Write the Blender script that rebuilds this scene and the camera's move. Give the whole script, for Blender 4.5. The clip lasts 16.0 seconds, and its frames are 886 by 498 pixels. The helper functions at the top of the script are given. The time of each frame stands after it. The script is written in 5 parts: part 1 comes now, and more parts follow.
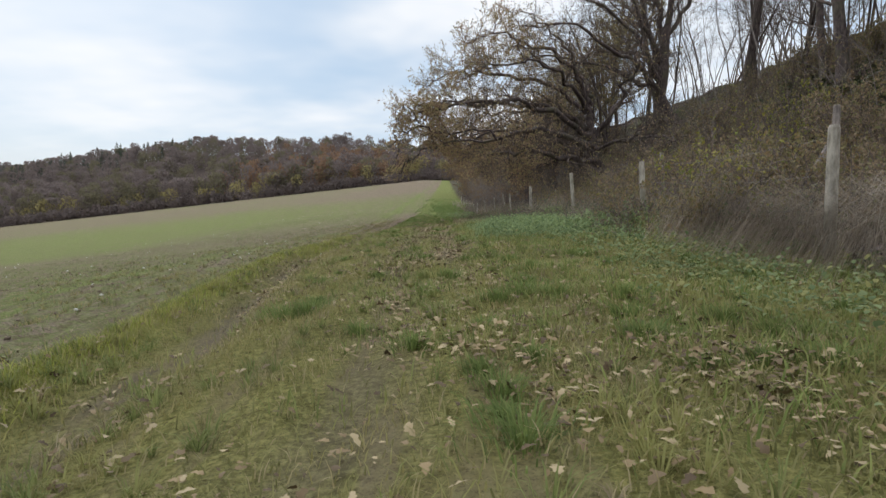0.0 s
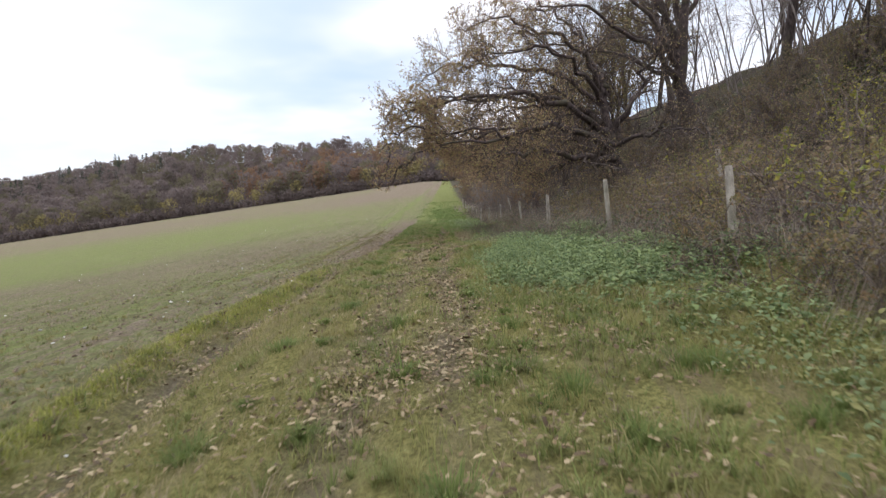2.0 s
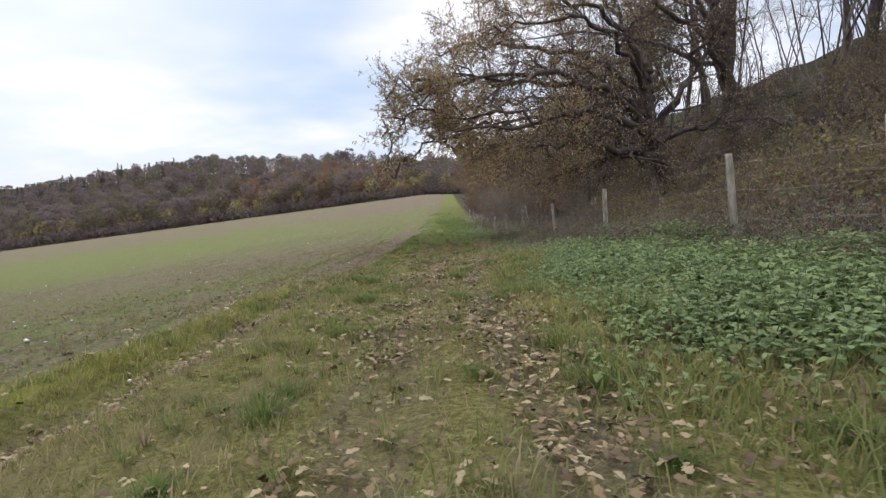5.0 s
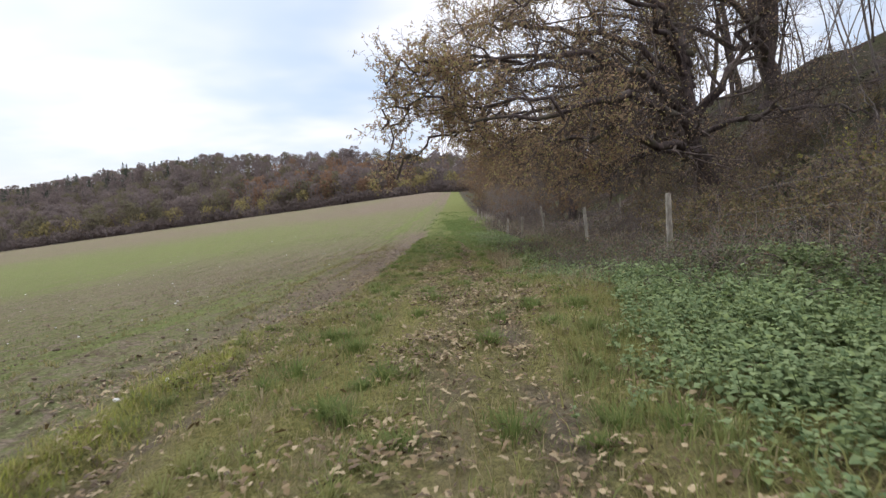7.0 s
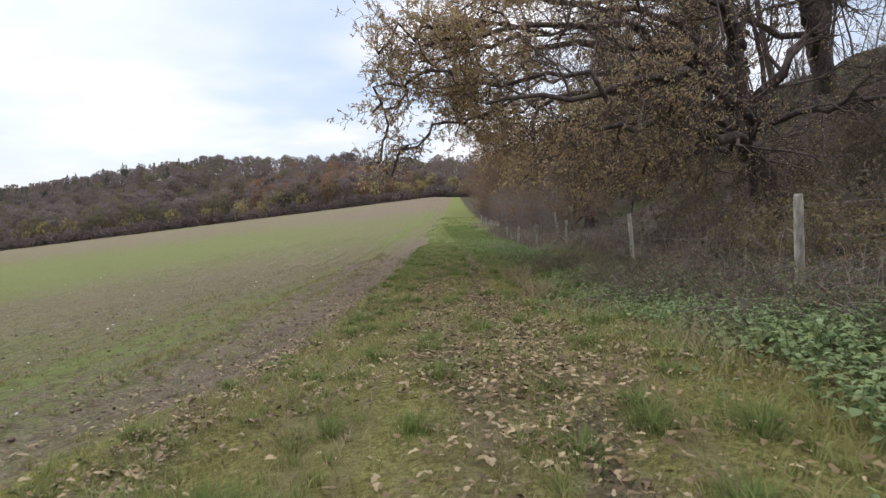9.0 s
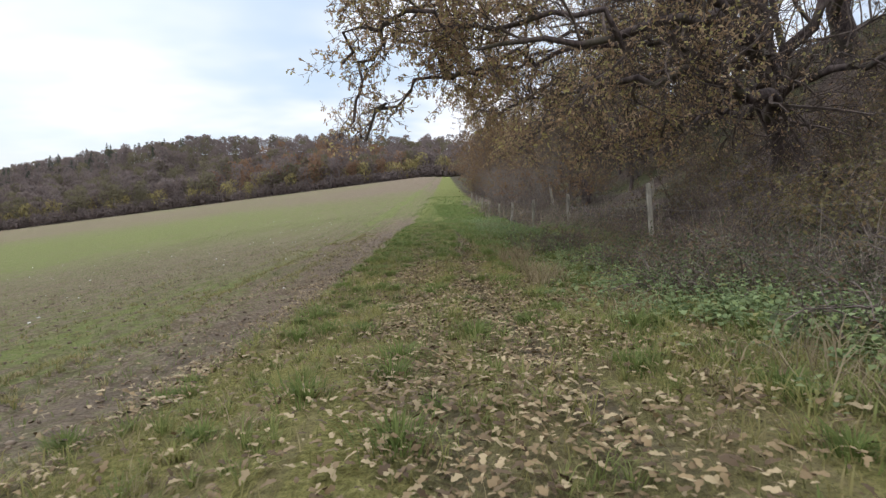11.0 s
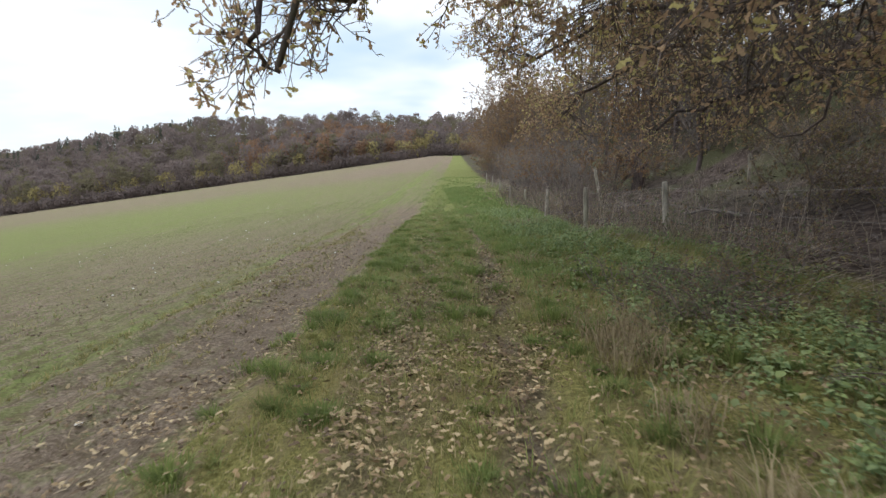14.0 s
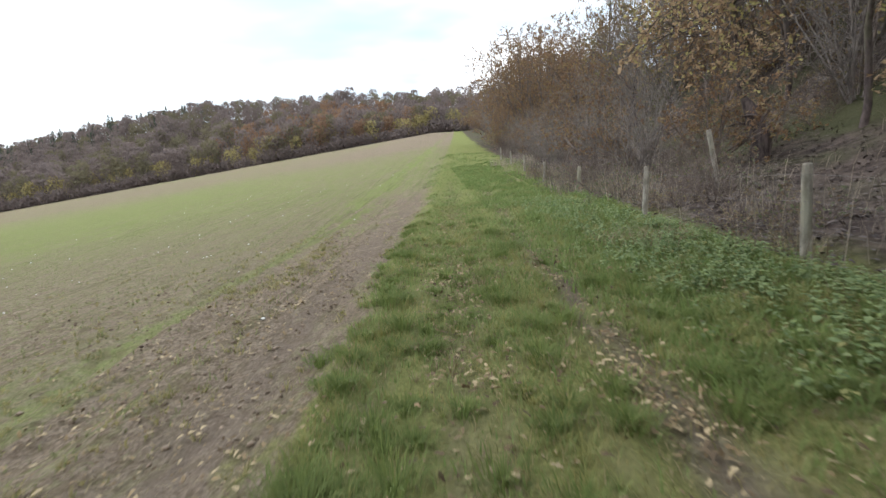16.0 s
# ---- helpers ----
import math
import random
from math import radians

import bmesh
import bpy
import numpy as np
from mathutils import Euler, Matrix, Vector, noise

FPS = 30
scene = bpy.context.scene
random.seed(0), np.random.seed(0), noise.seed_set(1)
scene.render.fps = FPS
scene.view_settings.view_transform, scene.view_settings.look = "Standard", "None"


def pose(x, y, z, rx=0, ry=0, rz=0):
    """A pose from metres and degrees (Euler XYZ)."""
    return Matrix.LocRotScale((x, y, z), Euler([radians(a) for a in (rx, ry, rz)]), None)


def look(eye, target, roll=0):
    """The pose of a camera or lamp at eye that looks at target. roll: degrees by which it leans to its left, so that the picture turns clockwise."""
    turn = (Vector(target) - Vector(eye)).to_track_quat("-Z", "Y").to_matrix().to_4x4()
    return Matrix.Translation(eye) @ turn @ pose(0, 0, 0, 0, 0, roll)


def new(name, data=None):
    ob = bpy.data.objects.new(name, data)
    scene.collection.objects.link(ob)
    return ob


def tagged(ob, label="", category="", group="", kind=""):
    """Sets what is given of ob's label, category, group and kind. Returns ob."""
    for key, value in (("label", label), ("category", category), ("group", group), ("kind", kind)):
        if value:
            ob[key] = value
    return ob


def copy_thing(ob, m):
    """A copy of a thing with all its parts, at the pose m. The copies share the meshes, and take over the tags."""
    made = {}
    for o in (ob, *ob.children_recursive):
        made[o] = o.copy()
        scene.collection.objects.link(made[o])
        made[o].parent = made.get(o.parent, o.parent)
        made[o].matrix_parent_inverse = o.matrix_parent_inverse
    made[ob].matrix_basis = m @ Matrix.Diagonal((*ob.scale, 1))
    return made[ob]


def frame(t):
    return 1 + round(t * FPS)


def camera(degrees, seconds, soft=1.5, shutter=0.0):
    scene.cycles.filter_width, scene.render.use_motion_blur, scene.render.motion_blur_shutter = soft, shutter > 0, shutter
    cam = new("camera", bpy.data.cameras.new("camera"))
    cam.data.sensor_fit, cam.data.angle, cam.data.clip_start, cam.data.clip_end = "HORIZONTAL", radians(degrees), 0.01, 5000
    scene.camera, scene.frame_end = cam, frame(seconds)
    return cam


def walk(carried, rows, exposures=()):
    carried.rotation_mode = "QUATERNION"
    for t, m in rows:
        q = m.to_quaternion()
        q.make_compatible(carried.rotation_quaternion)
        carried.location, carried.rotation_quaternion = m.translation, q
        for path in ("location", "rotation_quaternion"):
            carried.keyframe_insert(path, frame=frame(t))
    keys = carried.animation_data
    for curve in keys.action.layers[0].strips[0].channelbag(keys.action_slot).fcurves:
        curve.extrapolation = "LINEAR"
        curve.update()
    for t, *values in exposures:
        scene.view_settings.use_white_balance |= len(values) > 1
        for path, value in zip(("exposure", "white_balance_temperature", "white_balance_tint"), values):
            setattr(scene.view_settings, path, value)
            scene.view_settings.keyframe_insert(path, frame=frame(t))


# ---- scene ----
cam = camera(75.0, 16.0, soft=1.35, shutter=0.2)
PATH = [
    (0, (1.124, 3.39, 0.794), (1.102, 5.384, 0.646), 0.8),
    (0.5, (1.165, 3.584, 0.834), (1.137, 5.564, 0.549), -0.7),
    (1, (1.156, 4.183, 0.959), (1.1, 6.169, 0.725), -2.2),
    (1.5, (1.14, 5.108, 1.047), (1.094, 7.098, 0.852), -1.2),
    (2, (1.151, 6.241, 1.157), (1.119, 8.235, 1.01), -1.2),
    (2.5, (1.128, 7.267, 1.186), (1.083, 9.265, 1.119), -0.8),
    (3, (1.093, 8.243, 1.156), (1.02, 10.242, 1.15), 0.9),
    (3.5, (1.065, 8.914, 1.05), (0.993, 10.912, 1.061), 1.0),
    (6, (0.656, 10.585, 0.848), (0.618, 12.579, 0.689), -2.0),
    (6.5, (0.635, 11.306, 0.974), (0.583, 13.301, 0.843), -2.5),
    (7, (0.649, 12.077, 1.092), (0.592, 14.073, 0.984), -0.7),
    (7.5, (0.663, 12.771, 1.161), (0.608, 14.767, 1.046), 0.6),
    (8, (0.637, 13.468, 1.178), (0.57, 15.463, 1.057), 1.1),
    (8.5, (0.587, 14.076, 1.155), (0.512, 16.07, 1.028), 1.3),
    (9, (0.489, 14.696, 1.124), (0.432, 16.693, 1.034), 0.1),
    (11.5, (0.58, 16.716, 1.0), (0.557, 18.707, 0.814), -0.1),
    (12, (0.659, 17.412, 1.133), (0.606, 19.401, 0.928), 0.4),
    (12.5, (0.677, 18.139, 1.2), (0.621, 20.128, 0.997), -0.2),
    (13, (0.647, 19.06, 1.22), (0.578, 21.049, 1.016), -0.6),
    (13.5, (0.573, 20.005, 1.227), (0.504, 21.993, 1.016), -0.6),
    (14, (0.471, 21.112, 1.223), (0.406, 23.097, 0.994), -0.7),
    (14.5, (0.345, 22.261, 1.192), (0.3, 24.236, 0.879), -0.8),
    (15, (0.195, 23.755, 1.188), (0.134, 25.727, 0.857), -0.9),
    (15.5, (0.061, 25.346, 1.229), (-0.015, 27.318, 0.908), -1.6),
    (16, (-0.069, 27.234, 1.29), (-0.15, 29.209, 0.985), -3.1),
]
EXPOSURES = [(0, -0.1, 6500, 9), (0.5, 0, 6500, 9), (1, 0.16, 6500, 9), (2, 0.21, 6500, 15), (3, -0.07, 6500, 15), (3.5, -0.12, 6500, 15), (6, 0.14, 6500, 15), (7, 0.1, 6500, 15), (9, 0.09, 6500, 15), (11.5, 0.11, 6500, 12), (13, 0.17, 6500, 12), (14.5, 0.27, 6500, 9), (15, 0.42, 6500, 9), (15.5, 0.5, 6500, 9), (16, 0.5, 6500, 9)]
walk(cam, [(t, look(eye, target, roll)) for t, eye, target, roll in PATH], EXPOSURES)

# ---------------------------------------------------------------- light
world = bpy.data.worlds.new("world")
scene.world = world
world.use_nodes = True


class Nodes:
    """A short way to write node trees."""

    def __init__(self, tree):
        self.t = tree
        tree.nodes.clear()

    def n(self, kind, **kw):
        node = self.t.nodes.new(kind)
        for k, v in kw.items():
            node.inputs[k].default_value = v
        return node

    def link(self, a, b):
        self.t.links.new(a, b)

    def put(self, socket, v):
        if isinstance(v, bpy.types.NodeSocket):
            self.link(v, socket)
        else:
            socket.default_value = v

    def math(self, op, a, b=0.0, c=0.0, clamp=False):
        m = self.t.nodes.new("ShaderNodeMath")
        m.operation, m.use_clamp = op, clamp
        for i, v in enumerate((a, b, c)):
            self.put(m.inputs[i], v)
        return m.outputs[0]

    def mix(self, f, a, b, blend="MIX"):
        m = self.t.nodes.new("ShaderNodeMix")
        m.data_type, m.blend_type = "RGBA", blend
        self.put(m.inputs[0], f)
        for i, v in ((6, a), (7, b)):
            self.put(m.inputs[i], (*v, 1.0) if isinstance(v, tuple) and len(v) == 3 else v)
        return m.outputs[2]

    def ramp(self, v, lo, hi):
        m = self.t.nodes.new("ShaderNodeMapRange")
        m.interpolation_type = "SMOOTHSTEP"
        self.put(m.inputs[0], v)
        m.inputs[1].default_value, m.inputs[2].default_value = lo, hi
        return m.outputs[0]

    def noise(self, vec, scale, detail=4.0, rough=0.55):
        m = self.t.nodes.new("ShaderNodeTexNoise")
        m.inputs["Scale"].default_value, m.inputs["Detail"].default_value = scale, detail
        m.inputs["Roughness"].default_value = rough
        if vec is not None:
            self.link(vec, m.inputs["Vector"])
        return m.outputs["Fac"]

    def scaled(self, vec, s):
        m = self.t.nodes.new("ShaderNodeVectorMath")
        m.operation = "MULTIPLY"
        self.link(vec, m.inputs[0])
        m.inputs[1].default_value = s
        return m.outputs[0]


# cloudy sky: thin blue gaps in a bright layer of cloud
w = Nodes(world.node_tree)
SUN_EL, SUN_AZ = radians(32), radians(-35)
sky = w.n("ShaderNodeTexSky")
sky.sky_type, sky.sun_disc, sky.sun_elevation, sky.sun_rotation, sky.dust_density = "NISHITA", False, SUN_EL, SUN_AZ, 1.5
ways = w.n("ShaderNodeTexCoord").outputs["Generated"]
sep = w.n("ShaderNodeSeparateXYZ")
w.link(ways, sep.inputs[0])
lift = w.math("MAXIMUM", w.math("ADD", sep.outputs[2], 0.2), 0.03)
flat = w.n("ShaderNodeCombineXYZ")
w.link(w.math("DIVIDE", sep.outputs[0], lift), flat.inputs[0])
w.link(w.math("DIVIDE", sep.outputs[1], lift), flat.inputs[1])
cloud = w.noise(flat.outputs[0], 0.5, 5.0, 0.5)
veil = w.noise(w.scaled(flat.outputs[0], (0.7, 1.0, 1.0)), 0.9, 4.0, 0.55)
thick = w.ramp(w.math("ADD", w.math("MULTIPLY", cloud, 0.62), w.math("MULTIPLY", veil, 0.38)), 0.42, 0.58)
blue = w.mix(1.0, sky.outputs[0], (0.08, 0.08, 0.08), "MULTIPLY")
gap = w.mix(0.75, blue, (0.45, 0.625, 0.84))
layer = w.mix(thick, gap, (0.96, 0.97, 1.0))
overhead = w.math("ADD", 1.0, w.math("MULTIPLY", w.ramp(sep.outputs[2], 0.36, 0.8), 1.7))
bright = w.n("ShaderNodeCombineXYZ")
for i in range(3):
    w.link(overhead, bright.inputs[i])
layer = w.mix(1.0, layer, bright.outputs[0], "MULTIPLY")
bg = w.n("ShaderNodeBackground")
w.link(layer, bg.inputs[0])
bg.inputs[1].default_value = 1.12
w.link(bg.outputs[0], w.n("ShaderNodeOutputWorld").inputs[0])

sun = new("sun", bpy.data.lights.new("sun", "SUN"))
sun.data.energy, sun.data.angle, sun.data.color = 1.45, radians(30), (1.0, 0.945, 0.90)
sun.matrix_world = look((0, 0, 0), (-math.sin(SUN_AZ) * math.cos(SUN_EL), -math.cos(SUN_AZ) * math.cos(SUN_EL), -math.sin(SUN_EL)))


# ---------------------------------------------------------------- materials
def material(name, rough=0.85, spec=0.25):
    mat = bpy.data.materials.new(name)
    mat.use_nodes = True
    k = Nodes(mat.node_tree)
    k.out = k.n("ShaderNodeOutputMaterial")
    k.b = k.n("ShaderNodeBsdfPrincipled")
    k.b.inputs["Roughness"].default_value = rough
    k.b.inputs["Specular IOR Level"].default_value = spec
    k.link(k.b.outputs[0], k.out.inputs[0])
    k.pos = k.n("ShaderNodeNewGeometry").outputs["Position"]
    return mat, k


def bump(k, height, strength, distance):
    b = k.n("ShaderNodeBump")
    b.inputs["Strength"].default_value, b.inputs["Distance"].default_value = strength, distance
    k.link(height, b.inputs["Height"])
    k.link(b.outputs[0], k.b.inputs["Normal"])


def island_mat(name, dark, light, third=None, rough=0.8, glow=0.0, patch=0.35, clump=None):
    """Leaves, blades and twigs: each piece has its own tone, with patches over the place; thin ones let light through."""
    mat, k = material(name, rough, 0.2)
    rnd = k.n("ShaderNodeNewGeometry").outputs["Random Per Island"]
    c = k.mix(rnd, dark, light)
    if third:
        sel = k.math("GREATER_THAN", k.math("FRACT", k.math("MULTIPLY", rnd, 7.31)), 0.72)
        c = k.mix(sel, c, third)
    n = k.noise(k.pos, 1.3, 3.0)
    c = k.mix(k.math("MULTIPLY", k.ramp(n, 0.35, 0.7), patch), c, tuple(0.55 * v for v in dark))
    if clump:
        q = k.noise(k.scaled(k.pos, (1.0, 0.45, 1.0)), 3.4, 3.0, 0.6)
        c = k.mix(k.math("MULTIPLY", k.ramp(q, 0.46, 0.62), 0.75), c, clump)
    k.link(c, k.b.inputs["Base Color"])
    if glow:
        tr = k.n("ShaderNodeBsdfTranslucent")
        k.link(c, tr.inputs[0])
        mx = k.n("ShaderNodeMixShader")
        mx.inputs[0].default_value = glow
        k.link(k.b.outputs[0], mx.inputs[1])
        k.link(tr.outputs[0], mx.inputs[2])
        k.link(mx.outputs[0], k.out.inputs[0])
    return mat


def bark_mat(name, dark, light, moss=None):
    mat, k = material(name, 0.9, 0.15)
    n1 = k.noise(k.scaled(k.pos, (1.0, 1.0, 0.35)), 14.0, 6.0, 0.65)
    n2 = k.noise(k.pos, 1.7, 3.0)
    c = k.mix(k.ramp(n1, 0.3, 0.7), dark, light)
    if moss:
        c = k.mix(k.math("MULTIPLY", k.ramp(n2, 0.48, 0.66), 0.6), c, moss)
    k.link(c, k.b.inputs["Base Color"])
    bump(k, n1, 0.6, 0.03)
    return mat


def u_of(x, y):
    """Distance to the right of the ridden line."""
    return x + 0.055 * y - 1.33


def smooth(v, lo, hi):
    t = min(1.0, max(0.0, (v - lo) / (hi - lo)))
    return t * t * (3 - 2 * t)


def lerp(v, xs, ys):
    return float(np.interp(v, xs, ys))


def rut_u(y):
    """Where the right-hand, leaf-filled wheel rut runs."""
    return lerp(y, (5, 9, 11, 13, 15.4, 18.3, 21, 25, 29.6, 37, 60, 90), (0.25, 0.3, 0.44, 0.46, 0.5, 0.75, 0.7, 0.83, 1.13, 1.41, 2.4, 3.8))


def left_u(y):
    """Where the worn left-hand wheel track runs."""
    return lerp(y, (5, 10.6, 13.5, 17.5, 21, 30, 40, 90), (-0.25, -0.19, -0.1, 0.25, 0.02, 0.2, 0.5, 2.8))


def furrow_u(y):
    """The plough furrow beside the turf, full of leaves."""
    return lerp(y, (4, 6.5, 9, 11.6, 14, 17, 20.6, 24), (-1.4, -1.25, -1.55, -1.6, -1.4, -1.36, -1.2, -0.98))


def ridge_u(y):
    """The yellow-green grass ridge between furrow and field."""
    return lerp(y, (4, 7, 9.6, 11.7, 14, 16, 20), (-1.85, -1.89, -2.05, -2.08, -1.76, -1.69, -1.5))


def edge_u(y):
    """Where the turf of the track ends and the field begins."""
    return lerp(y, (4, 8, 11, 14, 16, 18, 20, 24, 28, 32, 40, 80, 300), (-2.1, -2.2, -2.3, -2.05, -1.9, -1.55, -1.2, -0.88, -0.7, -0.57, -0.25, 1.6, 12.0))


def soil_u(y):
    """The bare, drilled strip of soil along the turf."""
    return lerp(y, (12, 16, 20, 22.6, 25, 28.7, 32, 40, 60), (-2.7, -2.3, -1.8, -1.58, -1.42, -1.26, -1.13, -0.75, 0.2))


def drift(y):
    """How far the hedge side of the track swings out further on."""
    return 0.047 * max(0.0, y - 42.0)


def bell(v, width):
    return math.exp(-(v / width) ** 2)


# ground: bare soil, sprouting crop, grass track
M_GROUND, k = material("ground", 1.0, 0.0)
p = k.n("ShaderNodeSeparateXYZ")
k.link(k.pos, p.inputs[0])
ux = k.math("ADD", k.math("MULTIPLY", p.outputs[1], 0.055), k.math("SUBTRACT", p.outputs[0], 1.33))
wob = k.noise(k.pos, 0.55, 4.0)
u = k.math("ADD", ux, k.math("ADD", k.math("MULTIPLY", k.math("SUBTRACT", wob, 0.5), 1.1), k.math("MULTIPLY", k.math("SUBTRACT", k.noise(k.pos, 3.2, 3.0), 0.5), 0.7)))
fine = k.noise(k.pos, 34.0, 5.0, 0.7)
mid = k.noise(k.pos, 5.0, 5.0, 0.62)
along = k.noise(k.scaled(k.pos, (2.6, 0.16, 1.0)), 1.0, 5.0, 0.62)
broad = k.noise(k.scaled(k.pos, (0.05, 0.02, 0.0)), 1.0, 3.0, 0.55)
speck = k.noise(k.pos, 95.0, 3.0, 0.7)
soil = k.mix(k.ramp(fine, 0.3, 0.72), (0.092, 0.069, 0.049), (0.258, 0.203, 0.150))
soil = k.mix(k.math("MULTIPLY", k.ramp(mid, 0.5, 0.75), 0.5), soil, (0.275, 0.228, 0.165))
turf = k.mix(k.ramp(fine, 0.3, 0.75), (0.092, 0.088, 0.028), (0.265, 0.240, 0.092))
streak = k.noise(k.scaled(k.pos, (5.0, 0.55, 1.0)), 1.0, 5.0, 0.65)
turf = k.mix(k.math("MULTIPLY", k.ramp(streak, 0.46, 0.64), 0.7), turf, (0.175, 0.142, 0.078))
turf = k.mix(k.math("MULTIPLY", k.ramp(speck, 0.52, 0.7), 0.7), turf, (0.050, 0.036, 0.024))
crop = k.mix(k.ramp(fine, 0.3, 0.75), (0.112, 0.132, 0.044), (0.205, 0.226, 0.088))
crop = k.mix(k.math("MULTIPLY", k.ramp(speck, 0.5, 0.72), 0.6), crop, (0.10, 0.08, 0.055))
def lane(name):
    a = k.n("ShaderNodeAttribute")
    a.attribute_name = name
    return a.outputs["Fac"]


edge = k.math("ADD", lane("turf_edge"), k.math("MULTIPLY", k.math("SUBTRACT", u, ux), 0.6))
dist = k.ramp(p.outputs[1], 24.0, 60.0)
turf = k.mix(k.math("MULTIPLY", k.ramp(p.outputs[1], 23.0, 34.0), 0.55), turf, (0.130, 0.155, 0.058))
swirl = k.noise(k.scaled(k.pos, (0.35, 0.1, 1.0)), 1.0, 4.0, 0.6)
leftward = k.ramp(k.math("ADD", k.math("MULTIPLY", u, -1.0), k.math("MULTIPLY", swirl, 22.0)), 17.0, 38.0)
far = k.ramp(p.outputs[1], 75.0, 150.0)
drill = k.noise(k.scaled(k.pos, (8.0, 0.22, 1.0)), 1.0, 4.0, 0.6)
rows_ = k.math("ADD", k.math("MULTIPLY", along, 0.25), k.math("ADD", k.math("MULTIPLY", drill, 0.3), k.math("MULTIPLY", k.noise(k.pos, 9.0, 4.0, 0.65), 0.45)))
sown = k.math("MAXIMUM", k.math("MULTIPLY", k.ramp(p.outputs[1], 36.0, 58.0), k.math("ADD", 0.55, k.math("MULTIPLY", leftward, 0.45))), k.math("MULTIPLY", leftward, k.ramp(p.outputs[1], 26.0, 42.0)))
thin_ = k.math("MULTIPLY", k.ramp(p.outputs[1], 23.0, 31.0), k.math("SUBTRACT", 1.0, sown))
green = k.math("ADD", k.math("MULTIPLY", k.ramp(rows_, 0.42, 0.56), k.math("SUBTRACT", 0.82, k.math("MULTIPLY", thin_, 0.45))), k.math("MULTIPLY", sown, 0.45))
torn = k.math("ADD", edge, k.math("MULTIPLY", k.math("SUBTRACT", k.noise(k.scaled(k.pos, (1.6, 0.14, 1.0)), 1.0, 6.0, 0.72), 0.5), 5.0))
band = k.math("MULTIPLY", k.math("MULTIPLY", k.ramp(k.noise(k.scaled(k.pos, (1.0, 0.3, 1.0)), 2.6, 5.0, 0.65), 0.42, 0.6), k.ramp(torn, -2.9, -0.7)), k.math("MULTIPLY", k.ramp(p.outputs[1], 17.0, 25.0), k.math("SUBTRACT", 1.0, k.ramp(p.outputs[1], 34.0, 55.0))))
stripe = k.math("MULTIPLY", k.ramp(torn, -3.0, -2.5), k.ramp(k.math("MULTIPLY", torn, -1.0), 1.8, 2.2))
green = k.math("ADD", k.math("SUBTRACT", green, k.math("MULTIPLY", band, 0.95)), k.math("MULTIPLY", stripe, 0.5))
green = k.math("SUBTRACT", green, k.math("MULTIPLY", far, k.math("ADD", 0.45, k.math("MULTIPLY", k.ramp(broad, 0.25, 0.6), 0.4))), clamp=True)
crumb = k.noise(k.scaled(k.pos, (1.0, 0.45, 1.0)), 6.0, 5.0, 0.65)
drilled = k.math("MULTIPLY", lane("bare_soil"), k.math("ADD", 0.3, k.math("MULTIPLY", k.ramp(crumb, 0.38, 0.58), 0.7)))
green = k.math("MULTIPLY", green, k.math("SUBTRACT", 1.0, drilled))
field = k.mix(green, soil, crop)
clod = k.noise(k.scaled(k.pos, (1.0, 0.6, 1.0)), 7.5, 5.0, 0.68)
field = k.mix(k.math("MULTIPLY", k.math("MULTIPLY", k.ramp(clod, 0.47, 0.62), 0.5), k.math("SUBTRACT", 1.0, k.math("MULTIPLY", dist, 0.8))), field, (0.078, 0.062, 0.034))
field = k.mix(k.math("MULTIPLY", k.ramp(drill, 0.52, 0.66), 0.45), field, (0.085, 0.075, 0.045))
pale = k.noise(k.pos, 16.0, 4.0, 0.7)
field = k.mix(k.math("MULTIPLY", k.math("MULTIPLY", k.ramp(pale, 0.58, 0.7), 0.3), k.math("SUBTRACT", 1.0, dist)), field, (0.26, 0.235, 0.14))
tilth = k.mix(fine, (0.070, 0.054, 0.042), (0.190, 0.150, 0.118))
field = k.mix(k.math("MULTIPLY", drilled, 0.65), field, tilth)
ragged = k.math("ADD", edge, k.math("MULTIPLY", k.math("SUBTRACT", k.noise(k.scaled(k.pos, (1.0, 0.5, 1.0)), 4.5, 5.0, 0.65), 0.5), 1.3))
c = k.mix(k.ramp(ragged, -0.25, 0.2), field, turf)
c = k.mix(k.math("MULTIPLY", lane("grass_ridge"), k.math("MULTIPLY", k.ramp(streak, 0.36, 0.55), 0.85)), c, k.mix(fine, (0.125, 0.135, 0.028), (0.27, 0.255, 0.07)))
earth = k.mix(fine, (0.060, 0.045, 0.034), (0.19, 0.152, 0.115))
hollow = k.math("MULTIPLY", lane("worn_lane"), k.math("ADD", 0.25, k.math("MULTIPLY", k.ramp(k.noise(k.scaled(k.pos, (1.0, 0.4, 1.0)), 3.4, 4.0, 0.65), 0.38, 0.6), 0.7)))
c = k.mix(hollow, c, earth)
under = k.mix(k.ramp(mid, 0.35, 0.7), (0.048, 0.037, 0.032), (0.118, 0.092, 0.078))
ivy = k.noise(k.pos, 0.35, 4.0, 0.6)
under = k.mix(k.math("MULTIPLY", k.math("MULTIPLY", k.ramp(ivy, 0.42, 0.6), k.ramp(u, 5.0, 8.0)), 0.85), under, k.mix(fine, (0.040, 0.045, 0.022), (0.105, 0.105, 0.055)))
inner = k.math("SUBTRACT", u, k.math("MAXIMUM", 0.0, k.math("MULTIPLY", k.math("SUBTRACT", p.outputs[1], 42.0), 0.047)))
